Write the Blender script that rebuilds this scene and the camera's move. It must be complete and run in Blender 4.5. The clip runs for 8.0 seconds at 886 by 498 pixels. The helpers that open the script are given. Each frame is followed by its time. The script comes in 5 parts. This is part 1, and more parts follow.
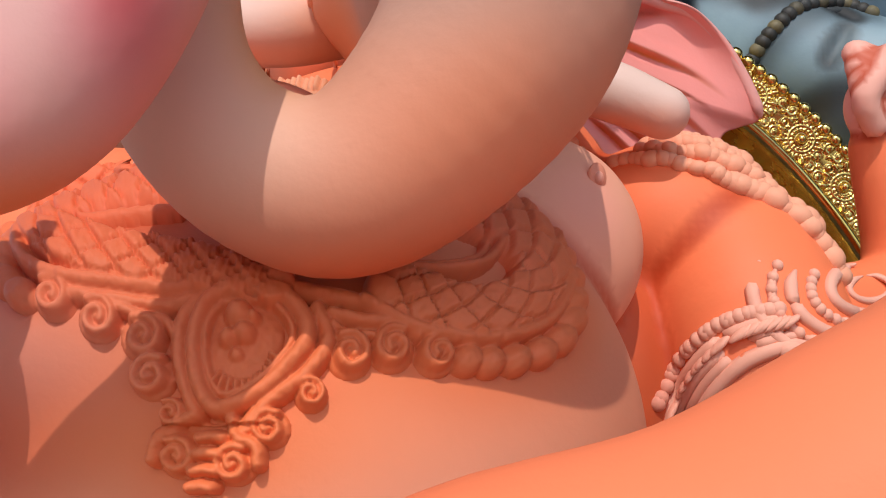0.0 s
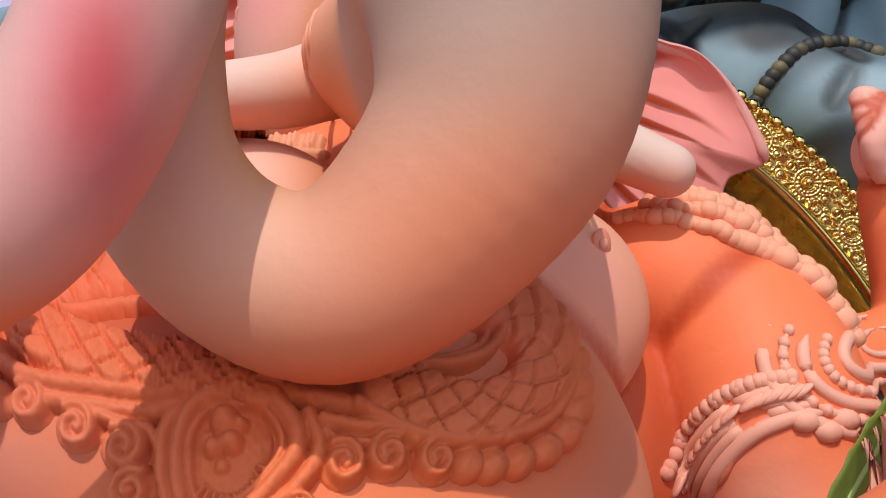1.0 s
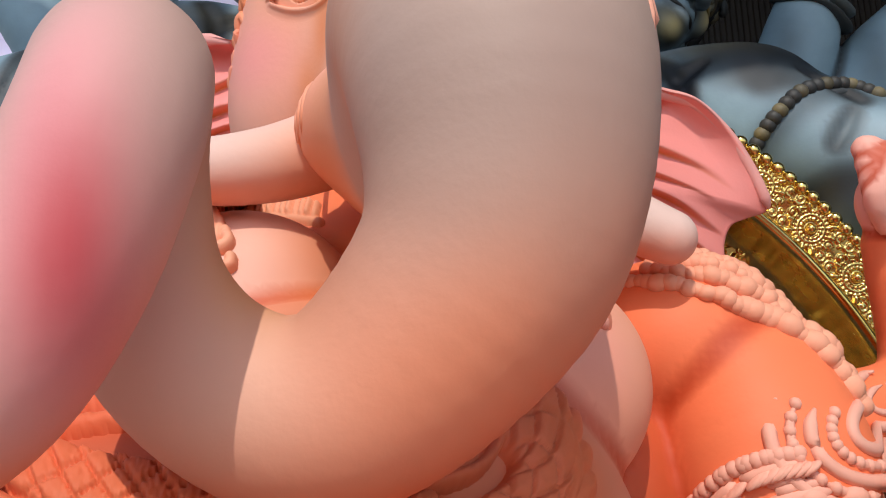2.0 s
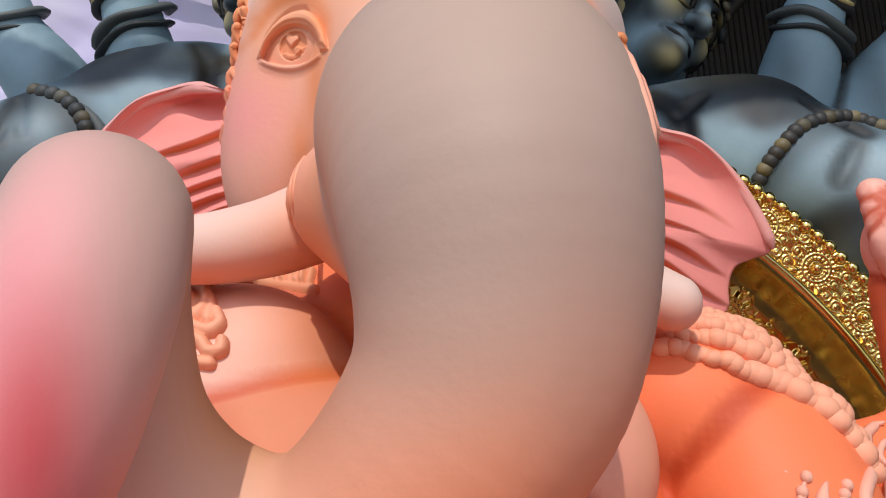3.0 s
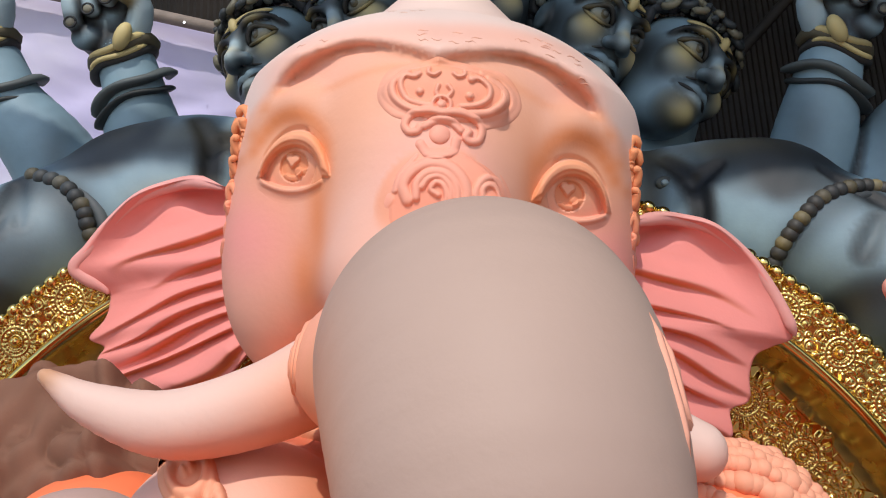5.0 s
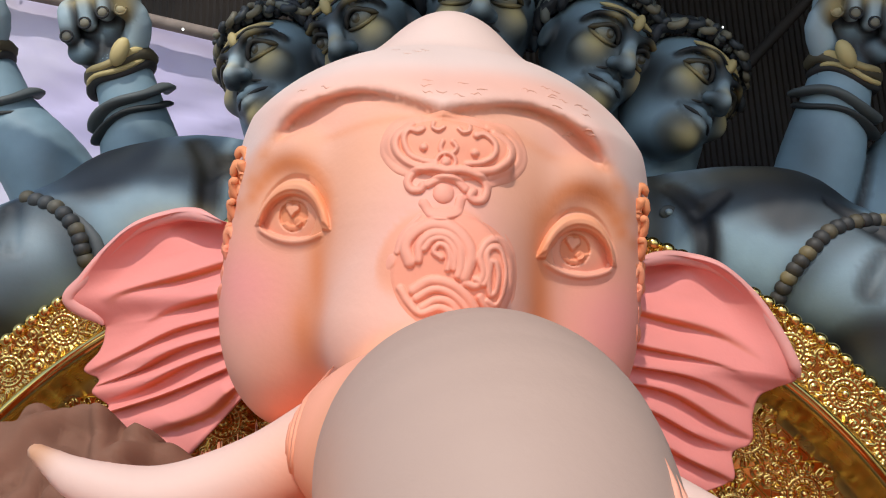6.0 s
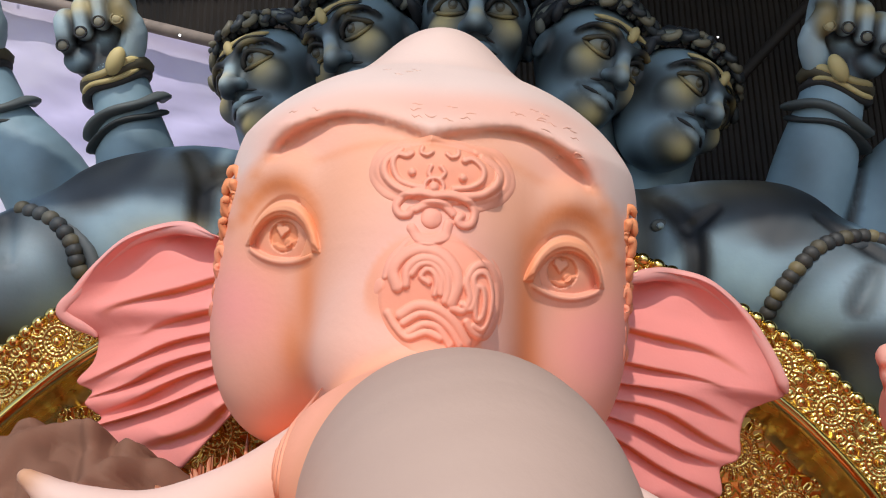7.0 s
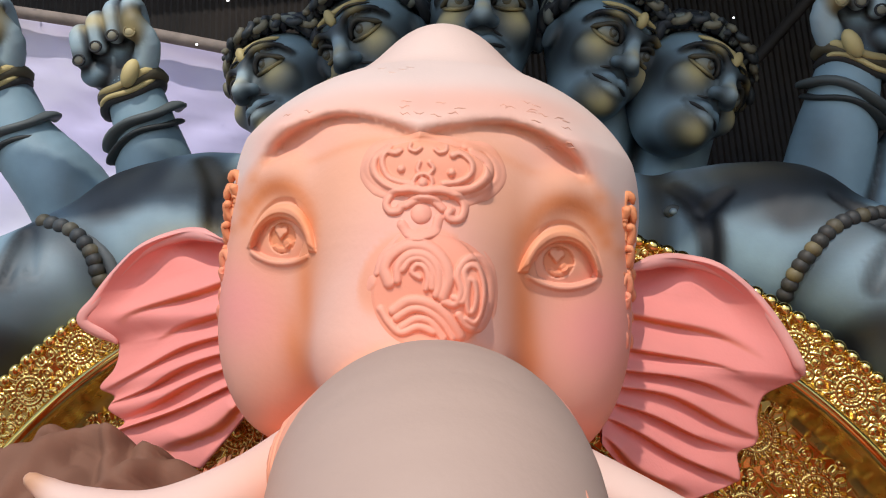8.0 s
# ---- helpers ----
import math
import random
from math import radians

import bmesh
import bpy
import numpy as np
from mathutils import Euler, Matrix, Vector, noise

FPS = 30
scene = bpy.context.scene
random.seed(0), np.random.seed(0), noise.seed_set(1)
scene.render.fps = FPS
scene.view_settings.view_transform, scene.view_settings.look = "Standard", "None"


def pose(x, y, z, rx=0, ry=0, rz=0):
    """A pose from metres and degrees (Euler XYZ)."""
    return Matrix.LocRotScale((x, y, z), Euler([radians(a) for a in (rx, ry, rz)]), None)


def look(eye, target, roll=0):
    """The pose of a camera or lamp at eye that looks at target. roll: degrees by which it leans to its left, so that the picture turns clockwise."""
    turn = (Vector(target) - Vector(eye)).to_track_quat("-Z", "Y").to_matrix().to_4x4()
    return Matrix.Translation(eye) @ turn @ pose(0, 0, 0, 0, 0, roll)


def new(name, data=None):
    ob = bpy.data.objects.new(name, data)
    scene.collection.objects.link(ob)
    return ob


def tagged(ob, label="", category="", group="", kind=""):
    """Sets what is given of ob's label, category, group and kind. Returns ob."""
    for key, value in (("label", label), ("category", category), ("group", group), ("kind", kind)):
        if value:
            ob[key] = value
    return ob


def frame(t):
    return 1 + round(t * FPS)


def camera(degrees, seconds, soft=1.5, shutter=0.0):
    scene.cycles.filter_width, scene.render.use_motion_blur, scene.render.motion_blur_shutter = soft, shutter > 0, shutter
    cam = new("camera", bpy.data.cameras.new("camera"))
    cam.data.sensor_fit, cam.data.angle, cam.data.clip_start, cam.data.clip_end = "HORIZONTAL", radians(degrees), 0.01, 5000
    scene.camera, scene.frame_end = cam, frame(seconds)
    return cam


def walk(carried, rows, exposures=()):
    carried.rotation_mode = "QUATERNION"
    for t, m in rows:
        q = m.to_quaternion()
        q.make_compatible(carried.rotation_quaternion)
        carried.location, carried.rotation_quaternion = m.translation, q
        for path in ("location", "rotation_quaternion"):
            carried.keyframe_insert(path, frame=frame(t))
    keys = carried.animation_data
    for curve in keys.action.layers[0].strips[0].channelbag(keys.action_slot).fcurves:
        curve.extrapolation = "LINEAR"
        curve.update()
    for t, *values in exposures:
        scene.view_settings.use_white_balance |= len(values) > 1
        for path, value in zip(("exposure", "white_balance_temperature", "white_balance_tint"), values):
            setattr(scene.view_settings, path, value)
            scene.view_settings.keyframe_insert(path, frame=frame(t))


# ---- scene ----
# Camera: a slow rise in front of a seated statue, then a short slide to the side.
cam = camera(55.3, 8.0, soft=1.1)
METRES, EYE, TILT, LEAN, TURN = 3.0, 6.0, 12.0, 0.0, 0.0
ROWS = [
    (0.0, 0.0, 0.0, 0.0, 0.0, -0.0, 0.0),
    (0.5, 0.0001, 0.0248, 0.0386, 0.1, 0.67, 0.15),
    (1.0, 0.0054, 0.0502, 0.0901, 0.17, 1.34, 0.26),
    (1.5, 0.009, 0.0681, 0.1472, 0.23, 1.8, 0.53),
    (2.0, 0.0145, 0.0814, 0.2064, 0.27, 2.33, 0.79),
    (3.5, 0.0313, 0.1383, 0.4077, 0.6, 2.75, 2.23),
    (4.0, 0.0372, 0.154, 0.4833, 0.88, 2.78, 2.66),
    (4.5, 0.0375, 0.1681, 0.5602, 1.09, 2.72, 2.83),
    (6.0, 0.0312, 0.221, 0.7892, 0.92, 1.38, 1.98),
    (6.5, 0.0353, 0.2192, 0.8384, 0.82, 1.23, 1.57),
    (7.0, 0.0553, 0.2027, 0.8423, 0.83, 1.18, 1.61),
    (7.5, 0.0989, 0.196, 0.839, 1.66, 1.05, 2.43),
    (8.0, 0.1516, 0.1909, 0.8351, 3.53, 1.02, 3.92),
]
walk(cam, [(t, pose(0, 0, EYE, TILT, LEAN, TURN) @ pose(METRES * x, METRES * y, METRES * z, 90 + pitch, roll, yaw)) for t, x, y, z, yaw, pitch, roll in ROWS])

# World and light: an open-fronted shed, sun high from the front.
SUN_AZ, SUN_EL = -6.0, 46.0
scene.view_settings.exposure = 0.0
world = bpy.data.worlds.new("sky")
scene.world = world
world.use_nodes = True
sky = world.node_tree.nodes.new("ShaderNodeTexSky")
sky.sky_type, sky.sun_disc = "NISHITA", False
sky.sun_elevation, sky.sun_rotation = radians(SUN_EL), radians(180 - SUN_AZ)
world.node_tree.links.new(sky.outputs[0], world.node_tree.nodes["Background"].inputs[0])
world.node_tree.nodes["Background"].inputs[1].default_value = 0.2
sun = new("sun", bpy.data.lights.new("sun", "SUN"))
sun.data.energy, sun.data.angle, sun.data.color = 2.45, radians(0.6), (1.0, 0.94, 0.86)
away = Vector((math.sin(radians(SUN_AZ)) * math.cos(radians(SUN_EL)), -math.cos(radians(SUN_AZ)) * math.cos(radians(SUN_EL)), math.sin(radians(SUN_EL))))
sun.matrix_world = look(away * 40, (0, 0, 0))


# Materials.
def mat(name, color=(0.5, 0.5, 0.5), rough=0.6, metal=0.0, paint=False, grain=0.0, grain_size=60.0, blotch=0.0, blotch_size=2.0, spec=0.5, emit=None):
    m = bpy.data.materials.new(name)
    m.use_nodes = True
    nt = m.node_tree
    b = nt.nodes["Principled BSDF"]
    b.inputs["Roughness"].default_value, b.inputs["Metallic"].default_value = rough, metal
    b.inputs["Specular IOR Level"].default_value = spec
    geo = nt.nodes.new("ShaderNodeTexCoord")
    if paint:
        src = nt.nodes.new("ShaderNodeAttribute")
        src.attribute_name = "paint"
        col = src.outputs["Color"]
    else:
        src = nt.nodes.new("ShaderNodeRGB")
        src.outputs[0].default_value = (*color, 1)
        col = src.outputs[0]
    if blotch:
        n1 = nt.nodes.new("ShaderNodeTexNoise")
        n1.inputs["Scale"].default_value, n1.inputs["Detail"].default_value = blotch_size, 6
        nt.links.new(geo.outputs["Object"], n1.inputs["Vector"])
        rng = nt.nodes.new("ShaderNodeMapRange")
        rng.inputs[1].default_value, rng.inputs[2].default_value = 0.3, 0.7
        rng.inputs[3].default_value, rng.inputs[4].default_value = 1 - blotch, 1 + blotch * 0.5
        nt.links.new(n1.outputs["Fac"], rng.inputs[0])
        mul = nt.nodes.new("ShaderNodeVectorMath")
        mul.operation = "SCALE"
        nt.links.new(col, mul.inputs[0])
        nt.links.new(rng.outputs[0], mul.inputs["Scale"])
        col = mul.outputs[0]
        rr = nt.nodes.new("ShaderNodeMapRange")
        rr.inputs[3].default_value, rr.inputs[4].default_value = max(0.02, rough - 0.12), min(1, rough + 0.12)
        nt.links.new(n1.outputs["Fac"], rr.inputs[0])
        nt.links.new(rr.outputs[0], b.inputs["Roughness"])
    nt.links.new(col, b.inputs["Base Color"])
    if grain:
        n2 = nt.nodes.new("ShaderNodeTexNoise")
        n2.inputs["Scale"].default_value, n2.inputs["Detail"].default_value = grain_size, 8
        nt.links.new(geo.outputs["Object"], n2.inputs["Vector"])
        bump = nt.nodes.new("ShaderNodeBump")
        bump.inputs["Strength"].default_value, bump.inputs["Distance"].default_value = grain, 0.01
        nt.links.new(n2.outputs["Fac"], bump.inputs["Height"])
        nt.links.new(bump.outputs[0], b.inputs["Normal"])
    if emit:
        b.inputs["Emission Color"].default_value, b.inputs["Emission Strength"].default_value = (*emit[:3], 1), emit[3]
    return m


M_CLAY = mat("sprayed_plaster", paint=True, rough=0.6, grain=0.16, grain_size=26, blotch=0.03, blotch_size=1.5, spec=0.3)
M_BLUE = mat("weathered_blue_paint", paint=True, rough=0.6, grain=0.15, grain_size=30, blotch=0.18, blotch_size=1.6)
M_GOLD = mat("gold_paint", (0.80, 0.58, 0.19), rough=0.19, metal=1.0, grain=0.06, grain_size=14, blotch=0.18, blotch_size=2.5)
M_GOLD_DARK = mat("aged_gold_paint", (0.74, 0.52, 0.17), rough=0.26, metal=1.0, grain=0.1, grain_size=8, blotch=0.35, blotch_size=3)
M_IRON = mat("sooty_corrugated_iron", (0.021, 0.0155, 0.0125), rough=0.7, metal=0.2, grain=0.3, grain_size=8, blotch=0.5, blotch_size=1.2)
M_BEAM = mat("weathered_pole", (0.25, 0.2, 0.17), rough=0.8, grain=0.4, grain_size=20, blotch=0.3, blotch_size=3)
M_CLOTH = mat("brown_cotton", (0.21, 0.105, 0.07), rough=0.9, grain=0.2, grain_size=90, blotch=0.12, blotch_size=2.5, spec=0.1)
M_LEAF = mat("green_leaf", (0.17, 0.24, 0.035), rough=0.45, grain=0.2, grain_size=40, blotch=0.3, blotch_size=5)
M_GROUND = mat("packed_earth", (0.24, 0.19, 0.15), rough=0.95, grain=0.6, grain_size=4, blotch=0.3, blotch_size=0.6)
M_PLINTH = mat("grey_plaster", (0.42, 0.38, 0.35), rough=0.85, grain=0.4, grain_size=10, blotch=0.2, blotch_size=1)


# Sculpting: distance forms, smoothly joined and meshed. Lengths below are in units of METRES.
def to_world(v):
    c, s_ = math.cos(radians(TILT)), math.sin(radians(TILT))
    v = np.asarray(v, float) * METRES
    return np.stack([v[:, 0], c * v[:, 1] - s_ * v[:, 2], s_ * v[:, 1] + c * v[:, 2] + EYE], 1)


def rot(rx=0, ry=0, rz=0):
    return np.array(Euler([radians(a) for a in (rx, ry, rz)]).to_matrix(), np.float32)


def egg(c, r, turn=None):
    c, r = np.array(c, np.float32), np.array(r, np.float32)

    def d(p):
        q = p - c
        if turn is not None:
            q = q @ turn
        a = np.sqrt(((q / r) ** 2).sum(-1))
        b = np.sqrt(((q / (r * r)) ** 2).sum(-1)) + 1e-9
        return a * (a - 1) / b
    m = float(r.max()) if turn is not None else r
    return d, c - m, c + m


def spline(points, n=8):
    """A smooth curve through rows of numbers."""
    p = np.array(points, float)
    p = np.vstack([2 * p[0] - p[1], p, 2 * p[-1] - p[-2]])
    out = []
    for i in range(1, len(p) - 2):
        for t in np.arange(n) / n:
            a, b, c, d = p[i - 1:i + 3]
            out.append(0.5 * (2 * b + (c - a) * t + (2 * a - 5 * b + 4 * c - d) * t * t + (3 * b - a - 3 * c + d) * t ** 3))
    return np.array(out + [p[-2]])


def limb(points, n=5):
    """A tube through rows of x, y, z, radius."""
    p = spline(points, n).astype(np.float32)

    def d(q):
        best = np.full(q.shape[:-1], 9.0, np.float32)
        for a, b in zip(p[:-1], p[1:]):
            ab = b[:3] - a[:3]
            t = np.clip(((q - a[:3]) @ ab) / (ab @ ab + 1e-9), 0, 1)
            best = np.minimum(best, np.sqrt(((q - a[:3] - t[..., None] * ab) ** 2).sum(-1)) - (a[3] + t * (b[3] - a[3])))
        return best
    return d, (p[:, :3] - p[:, 3:]).min(0), (p[:, :3] + p[:, 3:]).max(0)


class Form:
    def __init__(self, seam=(0.8, 0.3, 0.12), seam_amount=0.8, reach=1.0):
        self.ops, self.seam, self.seam_amount, self.reach = [], np.array(seam, np.float32), seam_amount, reach

    def add(self, shape, color=(0.8, 0.5, 0.4), k=0.03, cut=False):
        self.ops.append((*shape, np.array(color, np.float32), k, cut))
        return self

    def value(self, p, color=False):
        p = np.asarray(p, np.float32)
        f = np.full(p.shape[:-1], 9.0, np.float32)
        col = np.zeros((*p.shape[:-1], 3), np.float32)
        seam = np.zeros(p.shape[:-1], np.float32)
        for fn, lo, hi, c, k, cut in self.ops:
            near = ((p > lo - k - 0.06) & (p < hi + k + 0.06)).all(-1)
            if not near.any():
                continue
            d, g = fn(p[near]), f[near]
            if cut:
                h = np.clip(0.5 - 0.5 * (g + d) / k, 0, 1)
                f[near] = g + (-d - g) * h + k * h * (1 - h)
                w = 1 - h
            else:
                h = np.clip(0.5 + 0.5 * (d - g) / k, 0, 1)
                f[near] = d + (g - d) * h - k * h * (1 - h)
                w = h
            if color:
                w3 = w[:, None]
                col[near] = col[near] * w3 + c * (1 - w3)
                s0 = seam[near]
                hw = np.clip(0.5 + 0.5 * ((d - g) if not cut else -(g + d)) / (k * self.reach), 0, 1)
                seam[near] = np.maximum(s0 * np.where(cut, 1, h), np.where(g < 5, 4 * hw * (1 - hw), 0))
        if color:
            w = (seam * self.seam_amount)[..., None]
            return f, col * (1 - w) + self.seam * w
        return f

    def mesh(self, lo, hi, h):
        lo, hi = np.array(lo, np.float32), np.array(hi, np.float32)
        n = np.ceil((hi - lo) / h).astype(int) + 1
        f = np.full(n, 9.0, np.float32)
        ax = [lo[i] + h * np.arange(n[i], dtype=np.float32) for i in range(3)]
        for fn, a, b, c, k, cut in self.ops:
            s0 = np.clip(np.floor((a - k - 2 * h - lo) / h).astype(int), 0, n)
            s1 = np.clip(np.ceil((b + k + 2 * h - lo) / h).astype(int) + 1, 0, n)
            if (s1 <= s0).any():
                continue
            sl = tuple(slice(x, y) for x, y in zip(s0, s1))
            grid = np.stack(np.meshgrid(*[ax[i][sl[i]] for i in range(3)], indexing="ij"), -1)
            d, g = fn(grid), f[sl]
            if cut:
                t = np.clip(0.5 - 0.5 * (g + d) / k, 0, 1)
                f[sl] = g + (-d - g) * t + k * t * (1 - t)
            else:
                t = np.clip(0.5 + 0.5 * (d - g) / k, 0, 1)
                f[sl] = d + (g - d) * t - k * t * (1 - t)
        v, q = nets(f, lo, h)
        e = h * 0.3
        for _ in range(2):
            d = self.value(v)
            g = np.stack([self.value(v + np.eye(3, dtype=np.float32)[i] * e) - d for i in range(3)], 1) / e
            v = v - np.clip(d, -h, h)[:, None] * g / np.maximum((g * g).sum(1, keepdims=True), 0.2)
        return v, q, self.value(v, True)[1]

    def drop(self, p, way, most=0.6):
        """Carry points along a direction until they meet the surface."""
        p, way = np.array(p, np.float32), np.array(way, np.float32)
        way = way / np.linalg.norm(way)
        gone = np.zeros(len(p), np.float32)
        for _ in range(40):
            d = np.clip(self.value(p + gone[:, None] * way), -0.05, 0.05)
            gone = np.clip(gone + 0.9 * d, -most, most)
        return p + gone[:, None] * way


def nets(f, lo, h):
    s = f < 0
    n = np.array(f.shape)
    cs = [(i, j, k) for i in (0, 1) for j in (0, 1) for k in (0, 1)]
    count = sum(s[i:n[0] - 1 + i, j:n[1] - 1 + j, k:n[2] - 1 + k].astype(np.int8) for i, j, k in cs)
    cells = np.argwhere((count > 0) & (count < 8))
    ids = np.full(n - 1, -1, np.int64)
    ids[tuple(cells.T)] = np.arange(len(cells))
    pos, num = np.zeros((len(cells), 3), np.float32), np.zeros(len(cells), np.float32)
    for a in cs:
        for axis in range(3):
            if a[axis]:
                continue
            b = list(a)
            b[axis] = 1
            fa, fb = f[tuple((cells + a).T)], f[tuple((cells + b).T)]
            hit = (fa < 0) != (fb < 0)
            t = np.where(hit, fa / np.where(hit, fa - fb, 1), 0)
            pos += np.where(hit[:, None], np.array(a, np.float32) + t[:, None] * np.eye(3, dtype=np.float32)[axis], 0)
            num += hit
    v = lo + h * (cells + pos / num[:, None])
    quads = []
    for axis in range(3):
        u, w = (axis + 1) % 3, (axis + 2) % 3
        a, b = [slice(None)] * 3, [slice(None)] * 3
        a[axis], b[axis] = slice(0, n[axis] - 1), slice(1, n[axis])
        edge = np.argwhere(s[tuple(a)] != s[tuple(b)])
        edge = edge[(edge[:, u] > 0) & (edge[:, w] > 0) & (edge[:, u] < n[u] - 1) & (edge[:, w] < n[w] - 1)]
        inside = s[tuple(edge.T)]
        eu, ew = np.eye(3, dtype=int)[u], np.eye(3, dtype=int)[w]
        q = np.stack([ids[tuple((edge - o).T)] for o in (eu + ew, ew, 0 * eu, eu)], 1)
        quads.append(np.where(inside[:, None], q, q[:, ::-1]))
    q = np.vstack(quads)
    return v.astype(np.float32), q[(q >= 0).all(1)]


def tube(points, radius, color, sides=8, taper=True, flat=1.0, up=(0, -1, 0)):
    """A swept roll through points; thinner at its ends."""
    p = np.array(points, float)
    n = len(p)
    r = np.full(n, radius) if np.isscalar(radius) else np.array(radius, float)
    if taper:
        u = np.linspace(0, 1, n)
        r = r * np.clip(np.minimum(u, 1 - u) * 8 + 0.25, 0, 1)
    t = np.gradient(p, axis=0)
    t /= np.linalg.norm(t, axis=1, keepdims=True) + 1e-9
    side = np.cross(t, np.asarray(up, float))
    side /= np.linalg.norm(side, axis=1, keepdims=True) + 1e-9
    top = np.cross(side, t)
    a = np.arange(sides) * 2 * np.pi / sides
    v = (p[:, None] + r[:, None, None] * (np.cos(a)[None, :, None] * side[:, None] + flat * np.sin(a)[None, :, None] * top[:, None])).reshape(-1, 3)
    v = np.vstack([v, p[:1], p[-1:]])
    q = [(i * sides + j, i * sides + (j + 1) % sides, (i + 1) * sides + (j + 1) % sides, (i + 1) * sides + j) for i in range(n - 1) for j in range(sides)]
    q += [(n * sides, (j + 1) % sides, j) for j in range(sides)]
    q += [(n * sides + 1, (n - 1) * sides + j, (n - 1) * sides + (j + 1) % sides) for j in range(sides)]
    return v, q, np.tile(np.array(color, float), (len(v), 1))


def ball(c, r, color, turn=None, seg=12, rings=8):
    """A pebble of the three radii r."""
    a, b = np.arange(seg) * 2 * np.pi / seg, np.arange(1, rings) * np.pi / rings
    v = np.array([(np.cos(x) * np.sin(y), np.sin(x) * np.sin(y), np.cos(y)) for y in b for x in a] + [(0, 0, 1), (0, 0, -1)])
    v = v * (np.ones(3) * r)
    if turn is not None:
        v = v @ np.asarray(turn, float).T
    q = [(i * seg + j, (i + 1) * seg + j, (i + 1) * seg + (j + 1) % seg, i * seg + (j + 1) % seg) for i in range(rings - 2) for j in range(seg)]
    m = (rings - 1) * seg
    q += [(m, j, (j + 1) % seg) for j in range(seg)] + [(m + 1, (rings - 2) * seg + (j + 1) % seg, (rings - 2) * seg + j) for j in range(seg)]
    return v + np.array(c, float), q, np.tile(np.array(color, float), (len(v), 1))


class Heap:
    """Pieces of one mesh: points, faces, paint."""
    def __init__(self):
        self.v, self.q, self.c, self.n = [], [], [], 0

    def put(self, v, q, c):
        self.v.append(np.asarray(v, float))
        self.q += (np.asarray(q) + self.n).tolist() if isinstance(q, np.ndarray) else [tuple(i + self.n for i in f) for f in q]
        self.c.append(np.asarray(c, float))
        self.n += len(v)

    def build(self, name, material, parent=None, sprays=(), local=None):
        v, c = np.vstack(self.v), np.vstack(self.c)
        for centre, radius, color, amount in sprays:
            w = amount * np.exp(-(((v - centre) / radius) ** 2).sum(1))[:, None]
            c = c * (1 - w) + np.array(color) * w
        w = to_world(v)
        me = bpy.data.meshes.new(name)
        me.from_pydata(w.tolist(), [], self.q)
        me.polygons.foreach_set("use_smooth", np.ones(len(me.polygons), bool))
        at = me.attributes.new("paint", "FLOAT_COLOR", "POINT")
        at.data.foreach_set("color", np.hstack([c, np.ones((len(c), 1))]).astype(np.float32).ravel())
        me.materials.append(material)
        ob = new(name, me)
        if parent:
            ob.parent = parent
        return ob


CREAM, ROSE, CORAL, ORANGE, DEEP = (0.80, 0.460, 0.355), (0.82, 0.285, 0.250), (0.88, 0.205, 0.082), (0.74, 0.22, 0.06), (0.50, 0.06, 0.015)
WHITE, BEIGE, PINK, PALE = (0.80, 0.61, 0.54), (0.455, 0.318, 0.255), (0.80, 0.26, 0.27), (0.84, 0.38, 0.26)

# ---- the seated elephant-headed statue: one mesh ----
gan = Heap()
HEAD_TILT = 7.5
E0 = np.array([-0.0155, 2.133, 0.8835])
HC, HS = math.cos(radians(HEAD_TILT)), math.sin(radians(HEAD_TILT))
HX, HZ = np.array([HC, 0, -HS]), np.array([HS, 0, HC])
HT = np.stack([HX, [0, 1, 0], HZ], 1)


def hp(x, y, z):
    """A place in the head's own axes: x across, y back, z up, from between the eyes."""
    return E0 + x * HX + z * HZ + np.array([0, y, 0])


RIM_Z = [0.222, 0.250, 0.275, 0.256, 0.212, 0.13, 0.03, -0.06]
RIM_CURVE = spline(list(zip([0, 0.06, 0.18, 0.27, 0.34, 0.40, 0.45, 0.5], RIM_Z)), 10)


def cap(inset=0.0):
    """The unpainted cap: a domed, backward-leaning shell with a scalloped front rim."""
    c, r = np.array([0, 0.462, 0.12], np.float32), np.array([0.555, 0.66, 0.455], np.float32)

    def d(p):
        q = (p - E0.astype(np.float32)) @ HT.astype(np.float32)
        x, y, z = q[..., 0], q[..., 1], q[..., 2]
        yy = y - 0.9 * np.maximum(z - 0.25, 0)
        w = np.stack([x, yy, z], -1) - c
        k0 = np.sqrt(((w / r) ** 2).sum(-1))
        k1 = np.sqrt(((w / (r * r)) ** 2).sum(-1)) + 1e-9
        rim = np.interp(np.abs(x), RIM_CURVE[:, 0], RIM_CURVE[:, 1])
        if inset:
            rim = rim * 0 + 0.10
        e, g = k0 * (k0 - 1) / k1 + inset, (rim - z) * 0.6
        if not inset:
            e = e - (0.010 + 0.020 * np.clip(1 - (x / 0.40) ** 2, 0, 1)) * np.exp(-(np.maximum(z - rim - 0.03, 0) / 0.11) ** 2)
        h = np.clip(0.5 + 0.5 * (g - e) / 0.036, 0, 1)
        return (e + (g - e) * h + 0.036 * h * (1 - h)).astype(np.float32)
    return d, hp(0, 0.5, 0.3) - 0.75, hp(0, 0.5, 0.3) + 0.75


